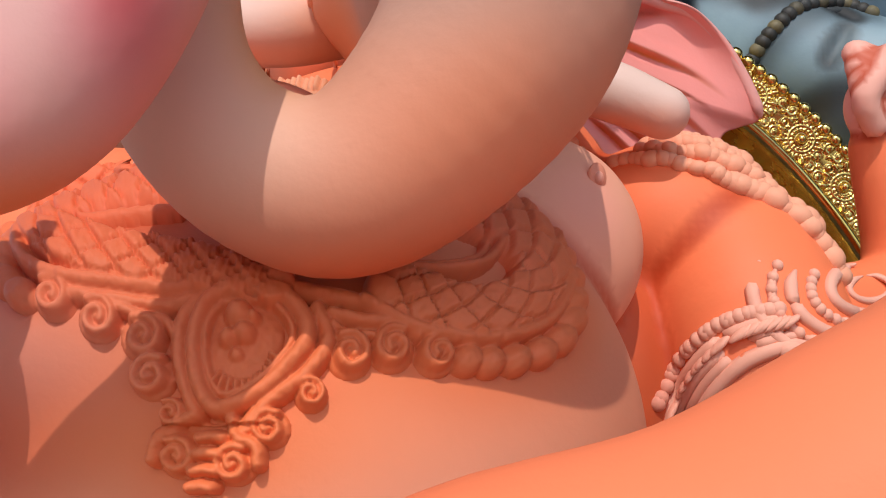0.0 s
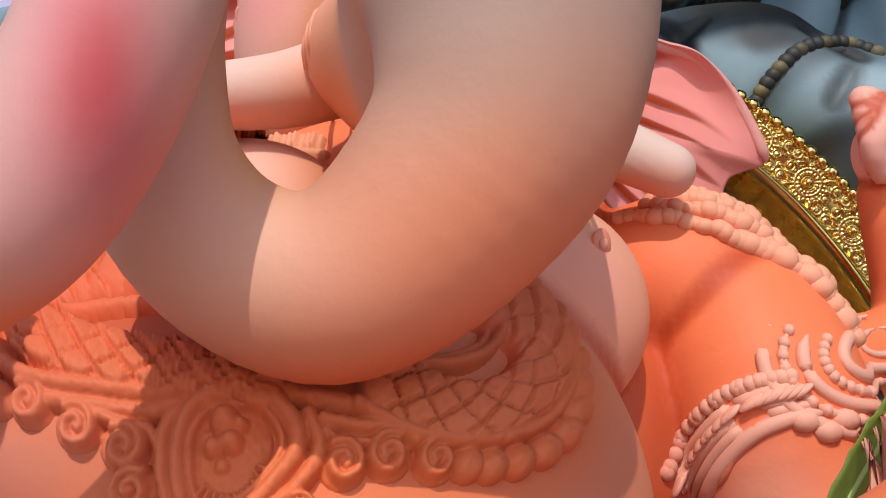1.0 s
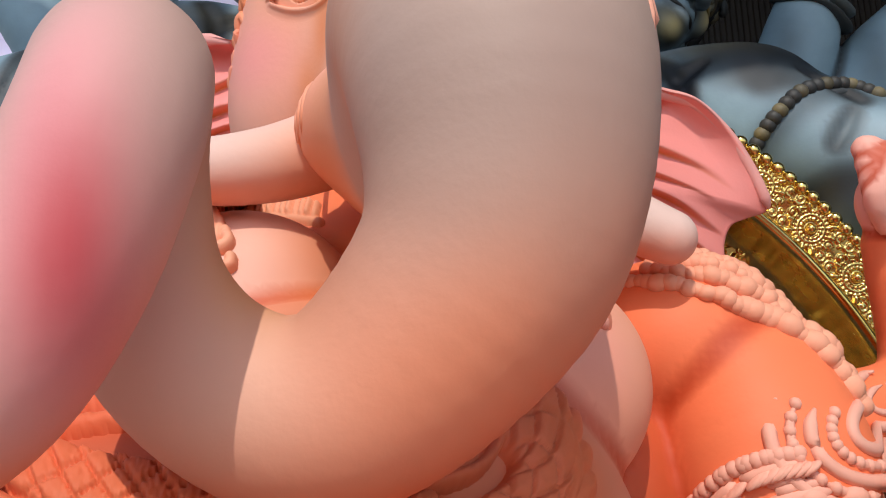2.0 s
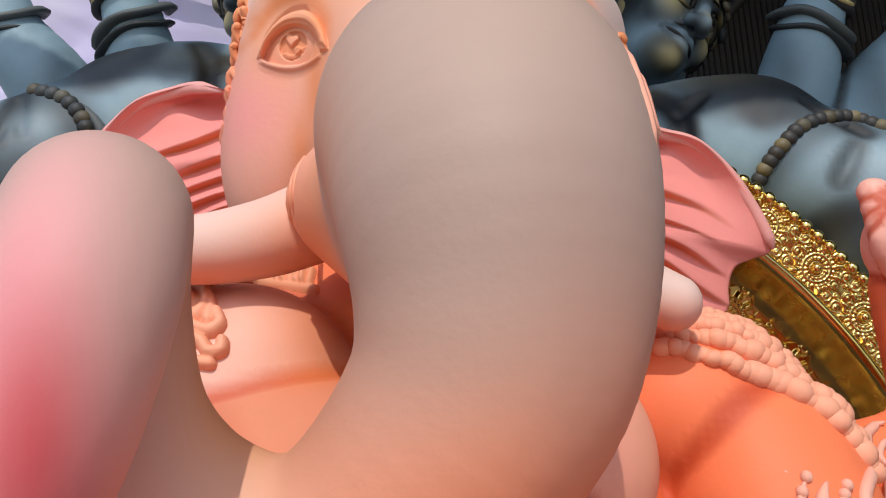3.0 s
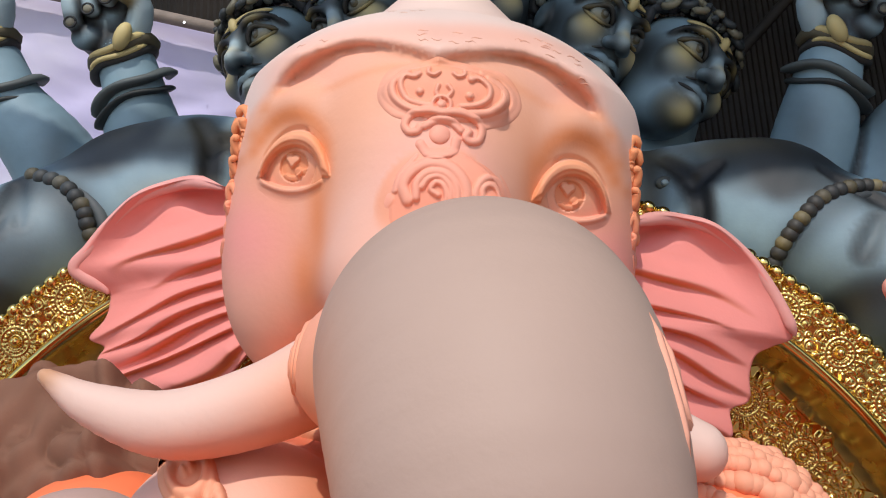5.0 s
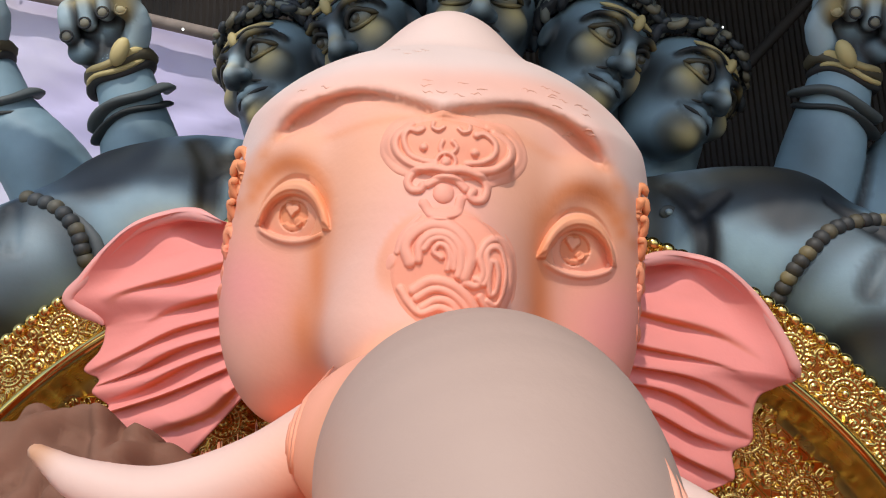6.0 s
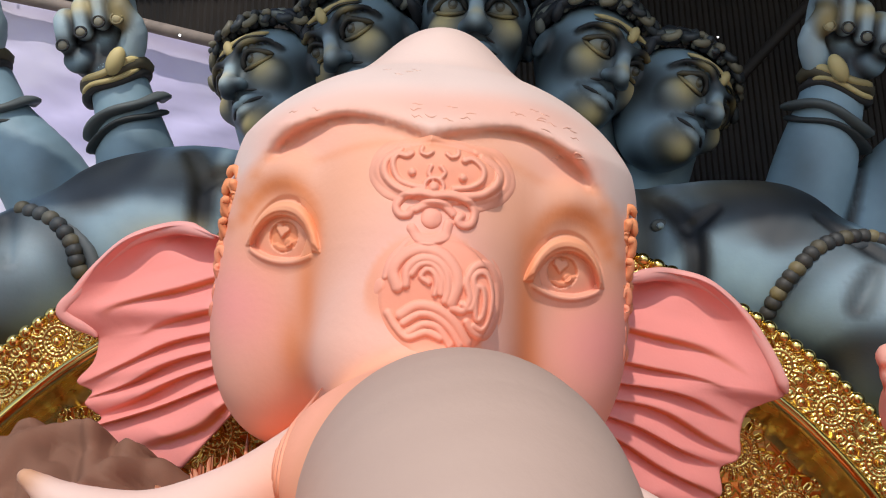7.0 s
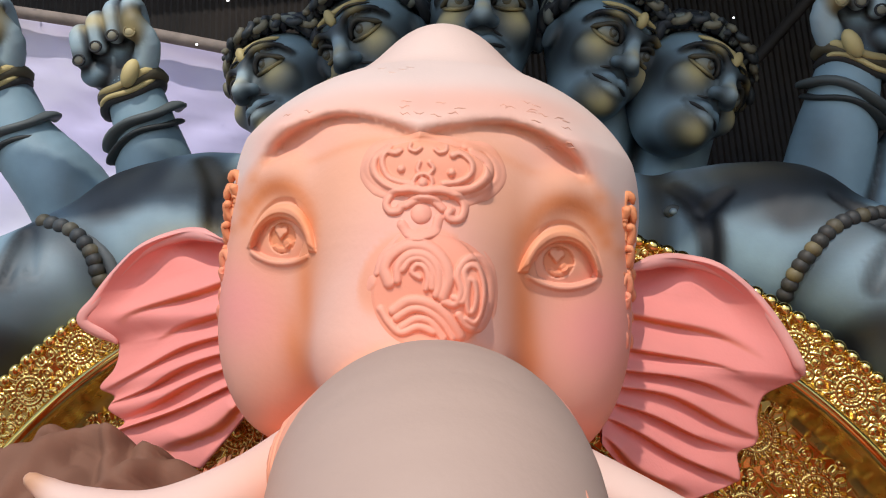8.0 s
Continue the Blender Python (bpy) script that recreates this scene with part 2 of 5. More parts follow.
head = Form(seam=(0.80, 0.32, 0.15), seam_amount=0.5)
head.add(egg(hp(0, 0.30, -0.06), (0.49, 0.40, 0.48), HT), CREAM)
head.add(egg(hp(0, 0.17, 0.03), (0.47, 0.27, 0.20), HT), CREAM, 0.10)
head.add(cap(0.044), CREAM, 0.08)
for sx in (-1, 1):
    head.add(egg(hp(sx * 0.32, 0.22, -0.24), (0.19, 0.26, 0.28), HT), CREAM, 0.14)
    head.add(limb([(*hp(sx * x, y, z), r) for x, y, z, r in ((0.222, -0.03, 0.03, 0.022), (0.25, -0.045, 0.105, 0.030), (0.31, -0.03, 0.140, 0.032), (0.375, 0.02, 0.115, 0.028), (0.425, 0.085, 0.03, 0.02))]), CREAM, 0.05)
head.add(limb([(*hp(0, y, z), r) for y, z, r in ((0.04, 0.08, 0.16), (-0.02, 0.06, 0.19), (-0.06, 0.0, 0.205), (-0.075, -0.12, 0.215), (-0.09, -0.22, 0.22))]), CREAM, 0.12)
head.add(egg((0.01, 1.70, 0.50), (0.275, 0.34, 0.17)), PALE, 0.05)
head.add(cap(), WHITE, 0.024)
head.add(egg(hp(-0.025, 0.70, 0.52), (0.18, 0.24, 0.175), HT), WHITE, 0.14)
head.add(egg(hp(0.02, -0.185, 0.135), (0.135, 0.04, 0.075), HT), PALE, 0.012)
head.add(egg(hp(0.035, -0.26, -0.10), (0.125, 0.04, 0.125), HT), PALE, 0.012)
TRUNK = [(0.02, 1.75, 0.46, 0.20), (0.03, 1.5, 0.47, 0.20), (0.05, 1.30, 0.53, 0.205), (0.065, 1.15, 0.53, 0.197), (0.078, 1.03, 0.44, 0.176),
         (0.08, 0.985, 0.32, 0.153), (0.05, 0.97, 0.22, 0.136), (-0.045, 0.97, 0.11, 0.116), (-0.135, 0.97, 0.07, 0.104), (-0.24, 0.98, 0.11, 0.094),
         (-0.305, 0.97, 0.20, 0.088), (-0.315, 0.95, 0.32, 0.083), (-0.285, 0.87, 0.405, 0.081), (-0.27, 0.79, 0.34, 0.080), (-0.295, 0.75, 0.23, 0.078),
         (-0.345, 0.73, 0.14, 0.076), (-0.41, 0.72, 0.095, 0.072), (-0.50, 0.72, 0.08, 0.06), (-0.56, 0.72, 0.10, 0.05)]
head.add(limb(TRUNK, 5), BEIGE, 0.05)
for ex, ez in ((-0.313, 0.010), (0.325, -0.005)):
    head.add(egg(hp(ex, -0.03, ez), (0.096, 0.075, 0.080), HT), CREAM, 0.012, True)
gan.put(*head.mesh((-0.70, 0.6, -0.12), (0.66, 3.3, 1.68), 0.0125))
del head.ops[-2:]


def spiral(cx, cz, r0, r1, a0, a1, n=22):
    a = np.radians(np.linspace(a0, a1, n))
    r = np.linspace(r0, r1, n)
    return np.stack([cx + r * np.cos(a), cz + r * np.sin(a)], 1)


def raised(ga, gb, strokes, slim=1.0):
    """Height over a grid of two coordinates from rounded strokes: rows of points, a radius and a rise."""
    top = np.zeros(ga.shape)
    for pts, r, rise in strokes:
        r = r * slim
        p = spline(pts, 8) if len(pts) > 2 else np.array(pts, float)
        d2 = np.full(ga.shape, 9.0)
        if len(p) == 1:
            d2 = (ga - p[0][0]) ** 2 + (gb - p[0][1]) ** 2
        lo, hi = p.min(0) - 1.2 * r, p.max(0) + 1.2 * r
        near = (ga > lo[0]) & (ga < hi[0]) & (gb > lo[1]) & (gb < hi[1])
        q = np.stack([ga[near], gb[near]], 1)
        best = d2[near]
        for a, b in zip(p[:-1], p[1:]):
            ab = b - a
            t = np.clip(((q - a) @ ab) / (ab @ ab + 1e-12), 0, 1)
            best = np.minimum(best, ((q - a - t[:, None] * ab) ** 2).sum(1))
        d2[near] = best
        top = np.maximum(top, rise * np.sqrt(np.maximum(1 - d2 / (r * r), 0)))
    return top


def soften(h, times=1):
    for _ in range(times):
        e = np.pad(h, 1, mode="edge")
        h = (e[:-2, 1:-1] + e[2:, 1:-1] + e[1:-1, :-2] + e[1:-1, 2:] + 2 * h) / 6
    return h


def skin(shape, p, color, keep=None):
    """A grid of points as one skin of the statue."""
    n, m = shape
    i, j = np.meshgrid(np.arange(n - 1), np.arange(m - 1), indexing="ij")
    q = np.stack([i * m + j, (i + 1) * m + j, (i + 1) * m + j + 1, i * m + j + 1], -1).reshape(-1, 4)
    if keep is not None:
        q = q[keep.ravel()[q].any(1)]
    gan.put(p.reshape(-1, 3), q, np.broadcast_to(color, (n * m, 3)))


def edge_fade(shape, n=6):
    i, j = np.meshgrid(np.arange(shape[0]), np.arange(shape[1]), indexing="ij")
    return np.clip(np.minimum(np.minimum(i, shape[0] - 1 - i), np.minimum(j, shape[1] - 1 - j)) / n, 0, 1)


# Forehead relief: a winged crest, a ringed jewel and swirling strokes, moulded as one skin.
CREST = [([(-0.047, 0.212), (-0.086, 0.204), (-0.108, 0.170), (-0.107, 0.133), (-0.080, 0.104), (-0.047, 0.093)], 0.014, 0.012),
         ([(0.099, 0.213), (0.139, 0.212), (0.166, 0.181), (0.173, 0.145), (0.150, 0.112), (0.109, 0.092)], 0.014, 0.012),
         ([(-0.047, 0.212), (0.0, 0.222), (0.05, 0.222), (0.099, 0.213)], 0.012, 0.008),
         ([(-0.062, 0.198), (-0.088, 0.169), (-0.085, 0.137), (-0.057, 0.113), (-0.024, 0.104)], 0.010, 0.016),
         ([(0.110, 0.200), (0.144, 0.177), (0.146, 0.146), (0.119, 0.118), (0.074, 0.108)], 0.010, 0.016),
         ([(-0.036, 0.188), (-0.045, 0.182), (-0.065, 0.184), (-0.072, 0.162), (-0.058, 0.133), (-0.034, 0.122), (-0.002, 0.118)], 0.007, 0.014),
         ([(0.072, 0.184), (0.091, 0.188), (0.112, 0.170), (0.112, 0.146), (0.091, 0.129), (0.058, 0.122)], 0.007, 0.014)]
CREST += [([c], 0.009, 0.015) for c in ((-0.040, 0.186), (-0.030, 0.148), (0.074, 0.184), (0.073, 0.146))]
CREST += [([(x - 0.012 * k, 0.204), (x - 0.012 * k, 0.192), (x, 0.187), (x + 0.010 * k, 0.194)], 0.005, 0.013) for x, k in ((-0.004, 1), (0.046, -1))]
CREST += [([(0.007, 0.164), (0.004, 0.148), (0.013, 0.135)], 0.005, 0.011), ([(0.027, 0.165), (0.036, 0.152), (0.025, 0.136)], 0.005, 0.011), ([(0.017, 0.121)], 0.012, 0.022), (spiral(0.017, 0.121, 0.019, 0.019, -20, 200, 12), 0.005, 0.014),
          ([(0.019, 0.105), (-0.013, 0.107), (-0.043, 0.096), (-0.054, 0.075), (-0.045, 0.060), (-0.028, 0.061), (-0.023, 0.070)], 0.010, 0.020),
          ([(0.019, 0.105), (0.055, 0.109), (0.084, 0.102), (0.103, 0.082), (0.100, 0.057), (0.084, 0.050), (0.072, 0.058), (0.078, 0.069)], 0.010, 0.020),
          ([(-0.013, 0.073), (0.009, 0.086), (0.038, 0.087), (0.061, 0.071)], 0.010, 0.018), ([(0.019, 0.058)], 0.024, 0.018),
          ([(-0.018, 0.034), (-0.003, 0.018), (0.023, 0.015), (0.048, 0.026), (0.054, 0.050)], 0.012, 0.014)]
SWIRL = [([(-0.059, -0.066), (-0.052, -0.030), (-0.022, 0.011)], 0.006, 0.010),
         ([(-0.032, -0.083), (-0.044, -0.053), (-0.029, -0.024), (0.003, -0.005), (0.041, -0.008), (0.071, -0.032), (0.084, -0.064), (0.075, -0.102)], 0.012, 0.018),
         ([(-0.016, -0.077), (-0.016, -0.046), (0.006, -0.024), (0.037, -0.024), (0.060, -0.046), (0.067, -0.079), (0.063, -0.100)], 0.009, 0.018),
         ([(-0.006, -0.055), (0.007, -0.036), (0.031, -0.032), (0.051, -0.054), (0.054, -0.087)], 0.007, 0.016),
         ([(0.028, -0.069), (0.012, -0.059), (0.020, -0.044), (0.035, -0.048), (0.044, -0.068), (0.042, -0.090)], 0.006, 0.015),
         ([(-0.021, -0.136), (0.010, -0.115), (0.048, -0.117), (0.082, -0.138), (0.113, -0.178)], 0.010, 0.016),
         ([(-0.013, -0.150), (0.016, -0.131), (0.044, -0.132), (0.074, -0.151), (0.099, -0.182)], 0.008, 0.016),
         ([(-0.001, -0.166), (0.027, -0.149), (0.055, -0.154), (0.080, -0.183)], 0.008, 0.015),
         ([(-0.045, -0.135), (-0.025, -0.160), (-0.001, -0.176), (0.032, -0.164), (0.061, -0.172)], 0.008, 0.016),
         ([(0.078, -0.113), (0.100, -0.116), (0.110, -0.090), (0.101, -0.058), (0.114, -0.029), (0.140, -0.023), (0.163, -0.054), (0.169, -0.100), (0.162, -0.142), (0.149, -0.164), (0.126, -0.159), (0.108, -0.137)], 0.008, 0.016),
         ([(0.096, -0.104), (0.114, -0.111), (0.121, -0.085), (0.114, -0.052), (0.127, -0.038), (0.144, -0.046), (0.156, -0.082), (0.154, -0.129), (0.141, -0.151), (0.122, -0.144)], 0.007, 0.016),
         ([(0.123, -0.066), (0.134, -0.071), (0.140, -0.097), (0.137, -0.125), (0.127, -0.130), (0.122, -0.103), (0.123, -0.068)], 0.006, 0.015),
         ([(0.144, 0.001), (0.169, -0.039), (0.178, -0.109), (0.173, -0.165), (0.155, -0.185)], 0.005, 0.006), ([(-0.106, -0.184), (-0.105, -0.123), (-0.072, -0.083)], 0.014, 0.006)]
gx, gz = np.meshgrid(np.arange(-0.135, 0.205, 0.0016), np.arange(-0.225, 0.245, 0.0016), indexing="ij")
wing = np.clip((1 - ((gx - 0.030) / 0.145) ** 2 - ((gz - 0.158) / 0.075) ** 2) * 4, 0, 1) * 0.010 + np.clip((1 - ((gx - 0.055) / 0.135) ** 2 - ((gz + 0.095) / 0.125) ** 2) * 4, 0, 1) * 0.006
rise = soften(wing + raised(gx, gz, CREST, 0.95) * 0.72 + raised(gx, gz, SWIRL, 1.0) * 0.55, 1)
rise = rise - 0.004 - 0.01 * (1 - edge_fade(gx.shape, 4))
base = head.drop(E0 + gx.reshape(-1, 1) * HX + gz.reshape(-1, 1) * HZ + np.array([0, -0.42, 0]), (0, 1, 0))
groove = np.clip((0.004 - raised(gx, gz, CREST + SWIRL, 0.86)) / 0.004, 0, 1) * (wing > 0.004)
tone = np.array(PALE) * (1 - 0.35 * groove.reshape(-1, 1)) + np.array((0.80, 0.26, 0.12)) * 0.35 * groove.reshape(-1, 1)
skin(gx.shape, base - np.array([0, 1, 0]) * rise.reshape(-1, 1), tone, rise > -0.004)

# Eyes: a recessed ball with a carved iris and heart-like light, a stepped upper lid, a rolled lower lid.
for sx in (-1, 1):
    ex, ez = (0.313, 0.0) if sx < 0 else (0.325, -0.015)
    gx, gz = np.meshgrid(np.arange(-0.125, 0.125, 0.0018), np.arange(-0.10, 0.13, 0.0018), indexing="ij")
    t = np.clip(np.abs(gx / 0.078), 0, 1)
    z_up, z_low = -0.034 + 0.073 * (1 - t ** 2.2) ** 0.75, -0.034 - 0.021 * (1 - t ** 2)
    t2 = np.clip(np.abs((gx + 0.004) / 0.098), 0, 1)
    z_fold = -0.040 + 0.112 * (1 - t2 ** 2.2) ** 0.72
    v = (gz - z_up) / np.maximum(z_fold - z_up, 0.004)
    lid = np.interp(v, [0, 0.06, 0.28, 0.34, 0.7, 1.0, 1.15, 1.5], [0.004, 0.016, 0.018, 0.026, 0.024, 0.010, -0.008, 0.0])
    lid *= np.clip((1 - t2) / 0.22, 0, 1) ** 0.6
    below = z_low - gz
    low = np.interp(below, [0, 0.004, 0.011, 0.016, 0.03], [0.004, 0.013, 0.012, 0.004, 0.0]) * np.clip((0.088 - np.abs(gx)) / 0.015, 0, 1)
    hole = (gz < z_up) & (gz > z_low) & (np.abs(gx) < 0.078)
    orb = -0.022 + 0.024 * np.clip(1 - (gx / 0.085) ** 2 - ((gz + 0.006) / 0.075) ** 2, 0, 1)
    ix, iz = gx * sx - (0.002 if sx < 0 else -0.012), gz + 0.006
    ir = np.hypot(ix, iz)
    orb = orb - 0.011 * (ir < 0.035)
    orb = orb + 0.010 * ((ir < 0.034) & (ir > 0.022) & (iz < -0.012 + 0.25 * ix))
    heart = (np.hypot(ix + 0.013, iz - 0.020) < 0.0095) | (np.hypot(ix - 0.003, iz - 0.018) < 0.0095) | ((np.abs(ix + 0.005) < 0.013 + 0.8 * (iz - 0.012)) & (iz < 0.016) & (iz > -0.004))
    orb = orb + 0.010 * heart + 0.008 * (np.hypot(ix - 0.013, iz + 0.012) < 0.010)
    rise = np.where(hole, orb, np.where(gz >= z_low, lid, low))
    rise = np.where((gz > z_low) & (gz < z_up + 0.0) & ~hole, 0.0, rise)
    rho = np.sqrt((gx / 0.122) ** 2 + ((gz - 0.014) / 0.112) ** 2)
    rise = soften(rise, 2) + 0.0005 - 0.05 * np.maximum(0, rho - 0.84) ** 2 - 0.01 * (1 - edge_fade(gx.shape, 3))
    base = head.drop(E0 + ((sx * (gx + ex)).reshape(-1, 1)) * HX + (gz + ez).reshape(-1, 1) * HZ + np.array([0, -0.42, 0]), (0, 1, 0))
    tone = np.where((hole & (ir < 0.035) & ~heart).reshape(-1, 1), (0.72, 0.26, 0.14), np.where(hole.reshape(-1, 1), (0.82, 0.40, 0.28), np.where(((v > 0) & (v < 1.0) & (np.abs(gx + 0.004) < 0.1)).reshape(-1, 1), (0.84, 0.37, 0.22), head.value(base, True)[1])))
    p = base - np.array([0, 1, 0]) * rise.reshape(-1, 1)
    p = p.reshape(*gx.shape, 3)
    skin(gx.shape, p if sx > 0 else p[::-1], np.asarray(tone).reshape(*gx.shape, 3)[::sx].reshape(-1, 3))

    def el(x, y, z):
        return hp(sx * (0.318 + (x - 0.318) * 1.16), y - 0.040 + 0.28 * max(0, x - 0.33), z * 1.16)
    # curls of hair before the ear
    for i in range(44):
        z = 0.11 - (i // 2) * 0.0135
        c = np.array(el(0.456 + 0.012 * (i % 2) + 0.006 * math.sin(i * 2.1) - 0.25 * max(0, -0.22 - z), 0.13 + 0.06 * (i % 2) + 0.012 * math.cos(i * 1.7), z + 0.008 * math.sin(i * 3.3)))
        a = np.linspace(0, 5.0, 14)
        gan.put(*tube([c + np.array([sx * (0.021 - 0.0034 * t) * math.cos(0.8 * t + i), -0.016 * t / 3, (0.030 - 0.0042 * t) * math.sin(t + i)]) for t in a], 0.0115, (0.80, 0.30, 0.13), 7))

# Tusks: one whole, one broken short; pleated sockets at their roots.
tusks = Form()
IVORY = (0.74, 0.52, 0.44)
tusks.add(limb([(-0.20, 1.78, 0.49, 0.085), (-0.32, 1.70, 0.44, 0.074), (-0.46, 1.63, 0.42, 0.060), (-0.58, 1.60, 0.46, 0.038), (-0.663, 1.595, 0.515, 0.014)]), IVORY)
tusks.add(limb([(0.2, 1.95, 0.42, 0.075), (0.36, 1.86, 0.35, 0.067), (0.475, 1.83, 0.295, 0.058)]), IVORY)
gan.put(*tusks.mesh((-0.75, 1.45, 0.15), (0.6, 2.1, 0.65), 0.011))
for sx in (-1, 1):
    for i in range(3):
        p = head.drop([(sx * (0.225 + 0.013 * i + 0.002 * j), 1.25, 0.60 - 0.02 * i - 0.022 * j) for j in range(7)], (0, 1, 0), 0.8)
        gan.put(*tube(p + np.array([0, 0.004, 0]), 0.006, PALE, 6))

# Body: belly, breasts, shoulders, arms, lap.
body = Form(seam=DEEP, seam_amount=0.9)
BELLY = (0.74, 0.275, 0.155)
body.add(egg((-0.21, 1.60, -0.36), (0.575, 0.70, 0.54)), BELLY)
body.add(egg((-0.44, 1.50, -0.12), (0.30, 0.52, 0.20)), BELLY, 0.10)
body.add(egg((0.165, 1.76, 0.0), (0.245, 0.255, 0.24)), (0.88, 0.40, 0.255), 0.035)
body.add(egg((-0.40, 1.80, 0.12), (0.25, 0.255, 0.24)), CREAM, 0.035)
body.add(egg((-0.10, 2.18, 0.12), (0.54, 0.36, 0.36)), CORAL, 0.04)
body.add(egg((0.36, 1.96, -0.34), (0.20, 0.22, 0.32)), (0.58, 0.11, 0.035), 0.03)
body.add(egg((0.54, 2.05, 0.05), (0.25, 0.23, 0.21)), CORAL, 0.04)
body.add(egg((-0.80, 2.10, 0.06), (0.24, 0.23, 0.19)), CORAL, 0.04)
body.add(limb([(0.66, 1.95, -0.06, 0.20), (0.685, 1.87, -0.20, 0.215), (0.735, 1.80, -0.42, 0.19), (0.82, 1.65, -0.66, 0.16)]), CORAL, 0.03)
body.add(limb([(-0.92, 1.96, -0.04, 0.185), (-0.96, 1.87, -0.20, 0.20), (-1.05, 1.78, -0.42, 0.185), (-1.1, 1.6, -0.66, 0.16)]), CORAL, 0.03)
body.add(limb([(-1.05, 1.9, -0.95, 0.3), (-0.85, 1.3, -0.95, 0.27), (-0.2, 0.85, -1.0, 0.2)]), CORAL, 0.05)
body.add(limb([(0.85, 1.9, -0.95, 0.3), (0.85, 1.2, -0.9, 0.27), (0.2, 0.85, -1.0, 0.2)]), CORAL, 0.05)
body.add(limb([(-0.12, 0.62, -0.37, 0.11), (0.02, 0.58, -0.285, 0.12), (0.187, 0.55, -0.229, 0.12), (0.344, 0.56, -0.150, 0.122), (0.55, 0.64, -0.09, 0.13), (0.8, 0.9, -0.4, 0.18), (0.95, 1.2, -0.8, 0.22)]), CORAL, 0.02)
# front arm, raised hand beside the trunk: out of view, added to shade the belly
body.add(limb([(-1.1, 1.6, -0.66, 0.16), (-0.95, 1.1, -0.45, 0.13), (-0.72, 0.82, -0.05, 0.085)]), CORAL, 0.04)
body.add(egg((-0.64, 0.80, 0.12), (0.13, 0.05, 0.14)), ROSE, 0.03)
for i in range(4):
    body.add(limb([(-0.74 + 0.065 * i, 0.80, 0.22, 0.036), (-0.745 + 0.066 * i, 0.81, 0.34, 0.034), (-0.745 + 0.066 * i, 0.82, (0.40, 0.45, 0.46, 0.42)[i], 0.028)], 3), ROSE, 0.015)
# raised forearms and fists of the hind pair of arms
for sx, hx, hz in ((1, 1.30, 0.42), (-1, -1.42, 0.86)):
    body.add(limb([(sx * 0.95, 2.3, -0.2, 0.14), (sx * 1.35, 2.5, -0.1, 0.12), (hx, 2.52, hz - 0.12, 0.085)]), CORAL, 0.03)
    body.add(egg((hx, 2.5, hz), (0.11, 0.09, 0.12)), (0.86, 0.43, 0.34), 0.02)
    for i in range(4):
        body.add(limb([(hx - sx * 0.02, 2.50 - 0.03 * i, hz + 0.13, 0.04), (hx - sx * 0.10, 2.46 - 0.02 * i, hz + 0.15 - 0.045 * i, 0.038), (hx - sx * 0.06, 2.43, hz + 0.07 - 0.045 * i, 0.034)], 3), (0.86, 0.43, 0.34), 0.012)
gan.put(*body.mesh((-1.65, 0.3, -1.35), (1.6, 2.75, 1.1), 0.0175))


def lay(ab, eye=(0, 0, 0), start=0.75):
    """Project a layout of bearings from a point in front onto the body."""
    e = np.array(eye, float)
    ways = np.array([(a, 1.0, b) for a, b in ab])
    ways /= np.linalg.norm(ways, axis=1, keepdims=True)
    d = np.full(len(ways), start)
    live = np.arange(len(ways))
    for _ in range(90):
        f = body.value(e + ways[live] * d[live, None])
        d[live] += np.where(f < 0.0006, 0, np.where(f < 5, np.maximum(0.8 * f, 0.0008), 0.03))
        live = live[(f >= 0.0006) & (d[live] < 2.7)]
        if not len(live):
            break
    d = np.where(d > 2.6, np.nan, d)
    if np.isnan(d).any() and not np.isnan(d).all():
        i = np.arange(len(d))
        good = ~np.isnan(d)
        d = np.interp(i, i[good], d[good])
    return e + ways * np.nan_to_num(d, nan=2.2)[:, None]


def normals(p):
    p = np.asarray(p, np.float32)
    g = np.stack([body.value(p + o) - body.value(p - o) for o in np.eye(3, dtype=np.float32) * 0.006], 1)
    return g / (np.linalg.norm(g, axis=1, keepdims=True) + 1e-9)


def on_body(ab, r, color=CORAL, sides=6, flat=0.8, n=6, up=(0, -1, 0.4), **where):
    p = lay(spline(ab, n), **where)
    gan.put(*tube(p, r, color, sides, flat=flat, up=normals(p)))
    return p


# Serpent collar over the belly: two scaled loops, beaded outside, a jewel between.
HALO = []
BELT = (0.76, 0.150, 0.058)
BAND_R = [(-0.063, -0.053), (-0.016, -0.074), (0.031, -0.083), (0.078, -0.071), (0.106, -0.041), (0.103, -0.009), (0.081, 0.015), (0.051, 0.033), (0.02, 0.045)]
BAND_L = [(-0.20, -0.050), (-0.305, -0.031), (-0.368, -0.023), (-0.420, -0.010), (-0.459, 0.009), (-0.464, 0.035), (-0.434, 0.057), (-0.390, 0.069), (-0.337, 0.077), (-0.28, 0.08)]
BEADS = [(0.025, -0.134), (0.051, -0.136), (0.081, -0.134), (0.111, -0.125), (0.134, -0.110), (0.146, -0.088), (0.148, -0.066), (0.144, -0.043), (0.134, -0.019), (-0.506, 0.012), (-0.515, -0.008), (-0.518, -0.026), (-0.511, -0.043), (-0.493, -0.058)]
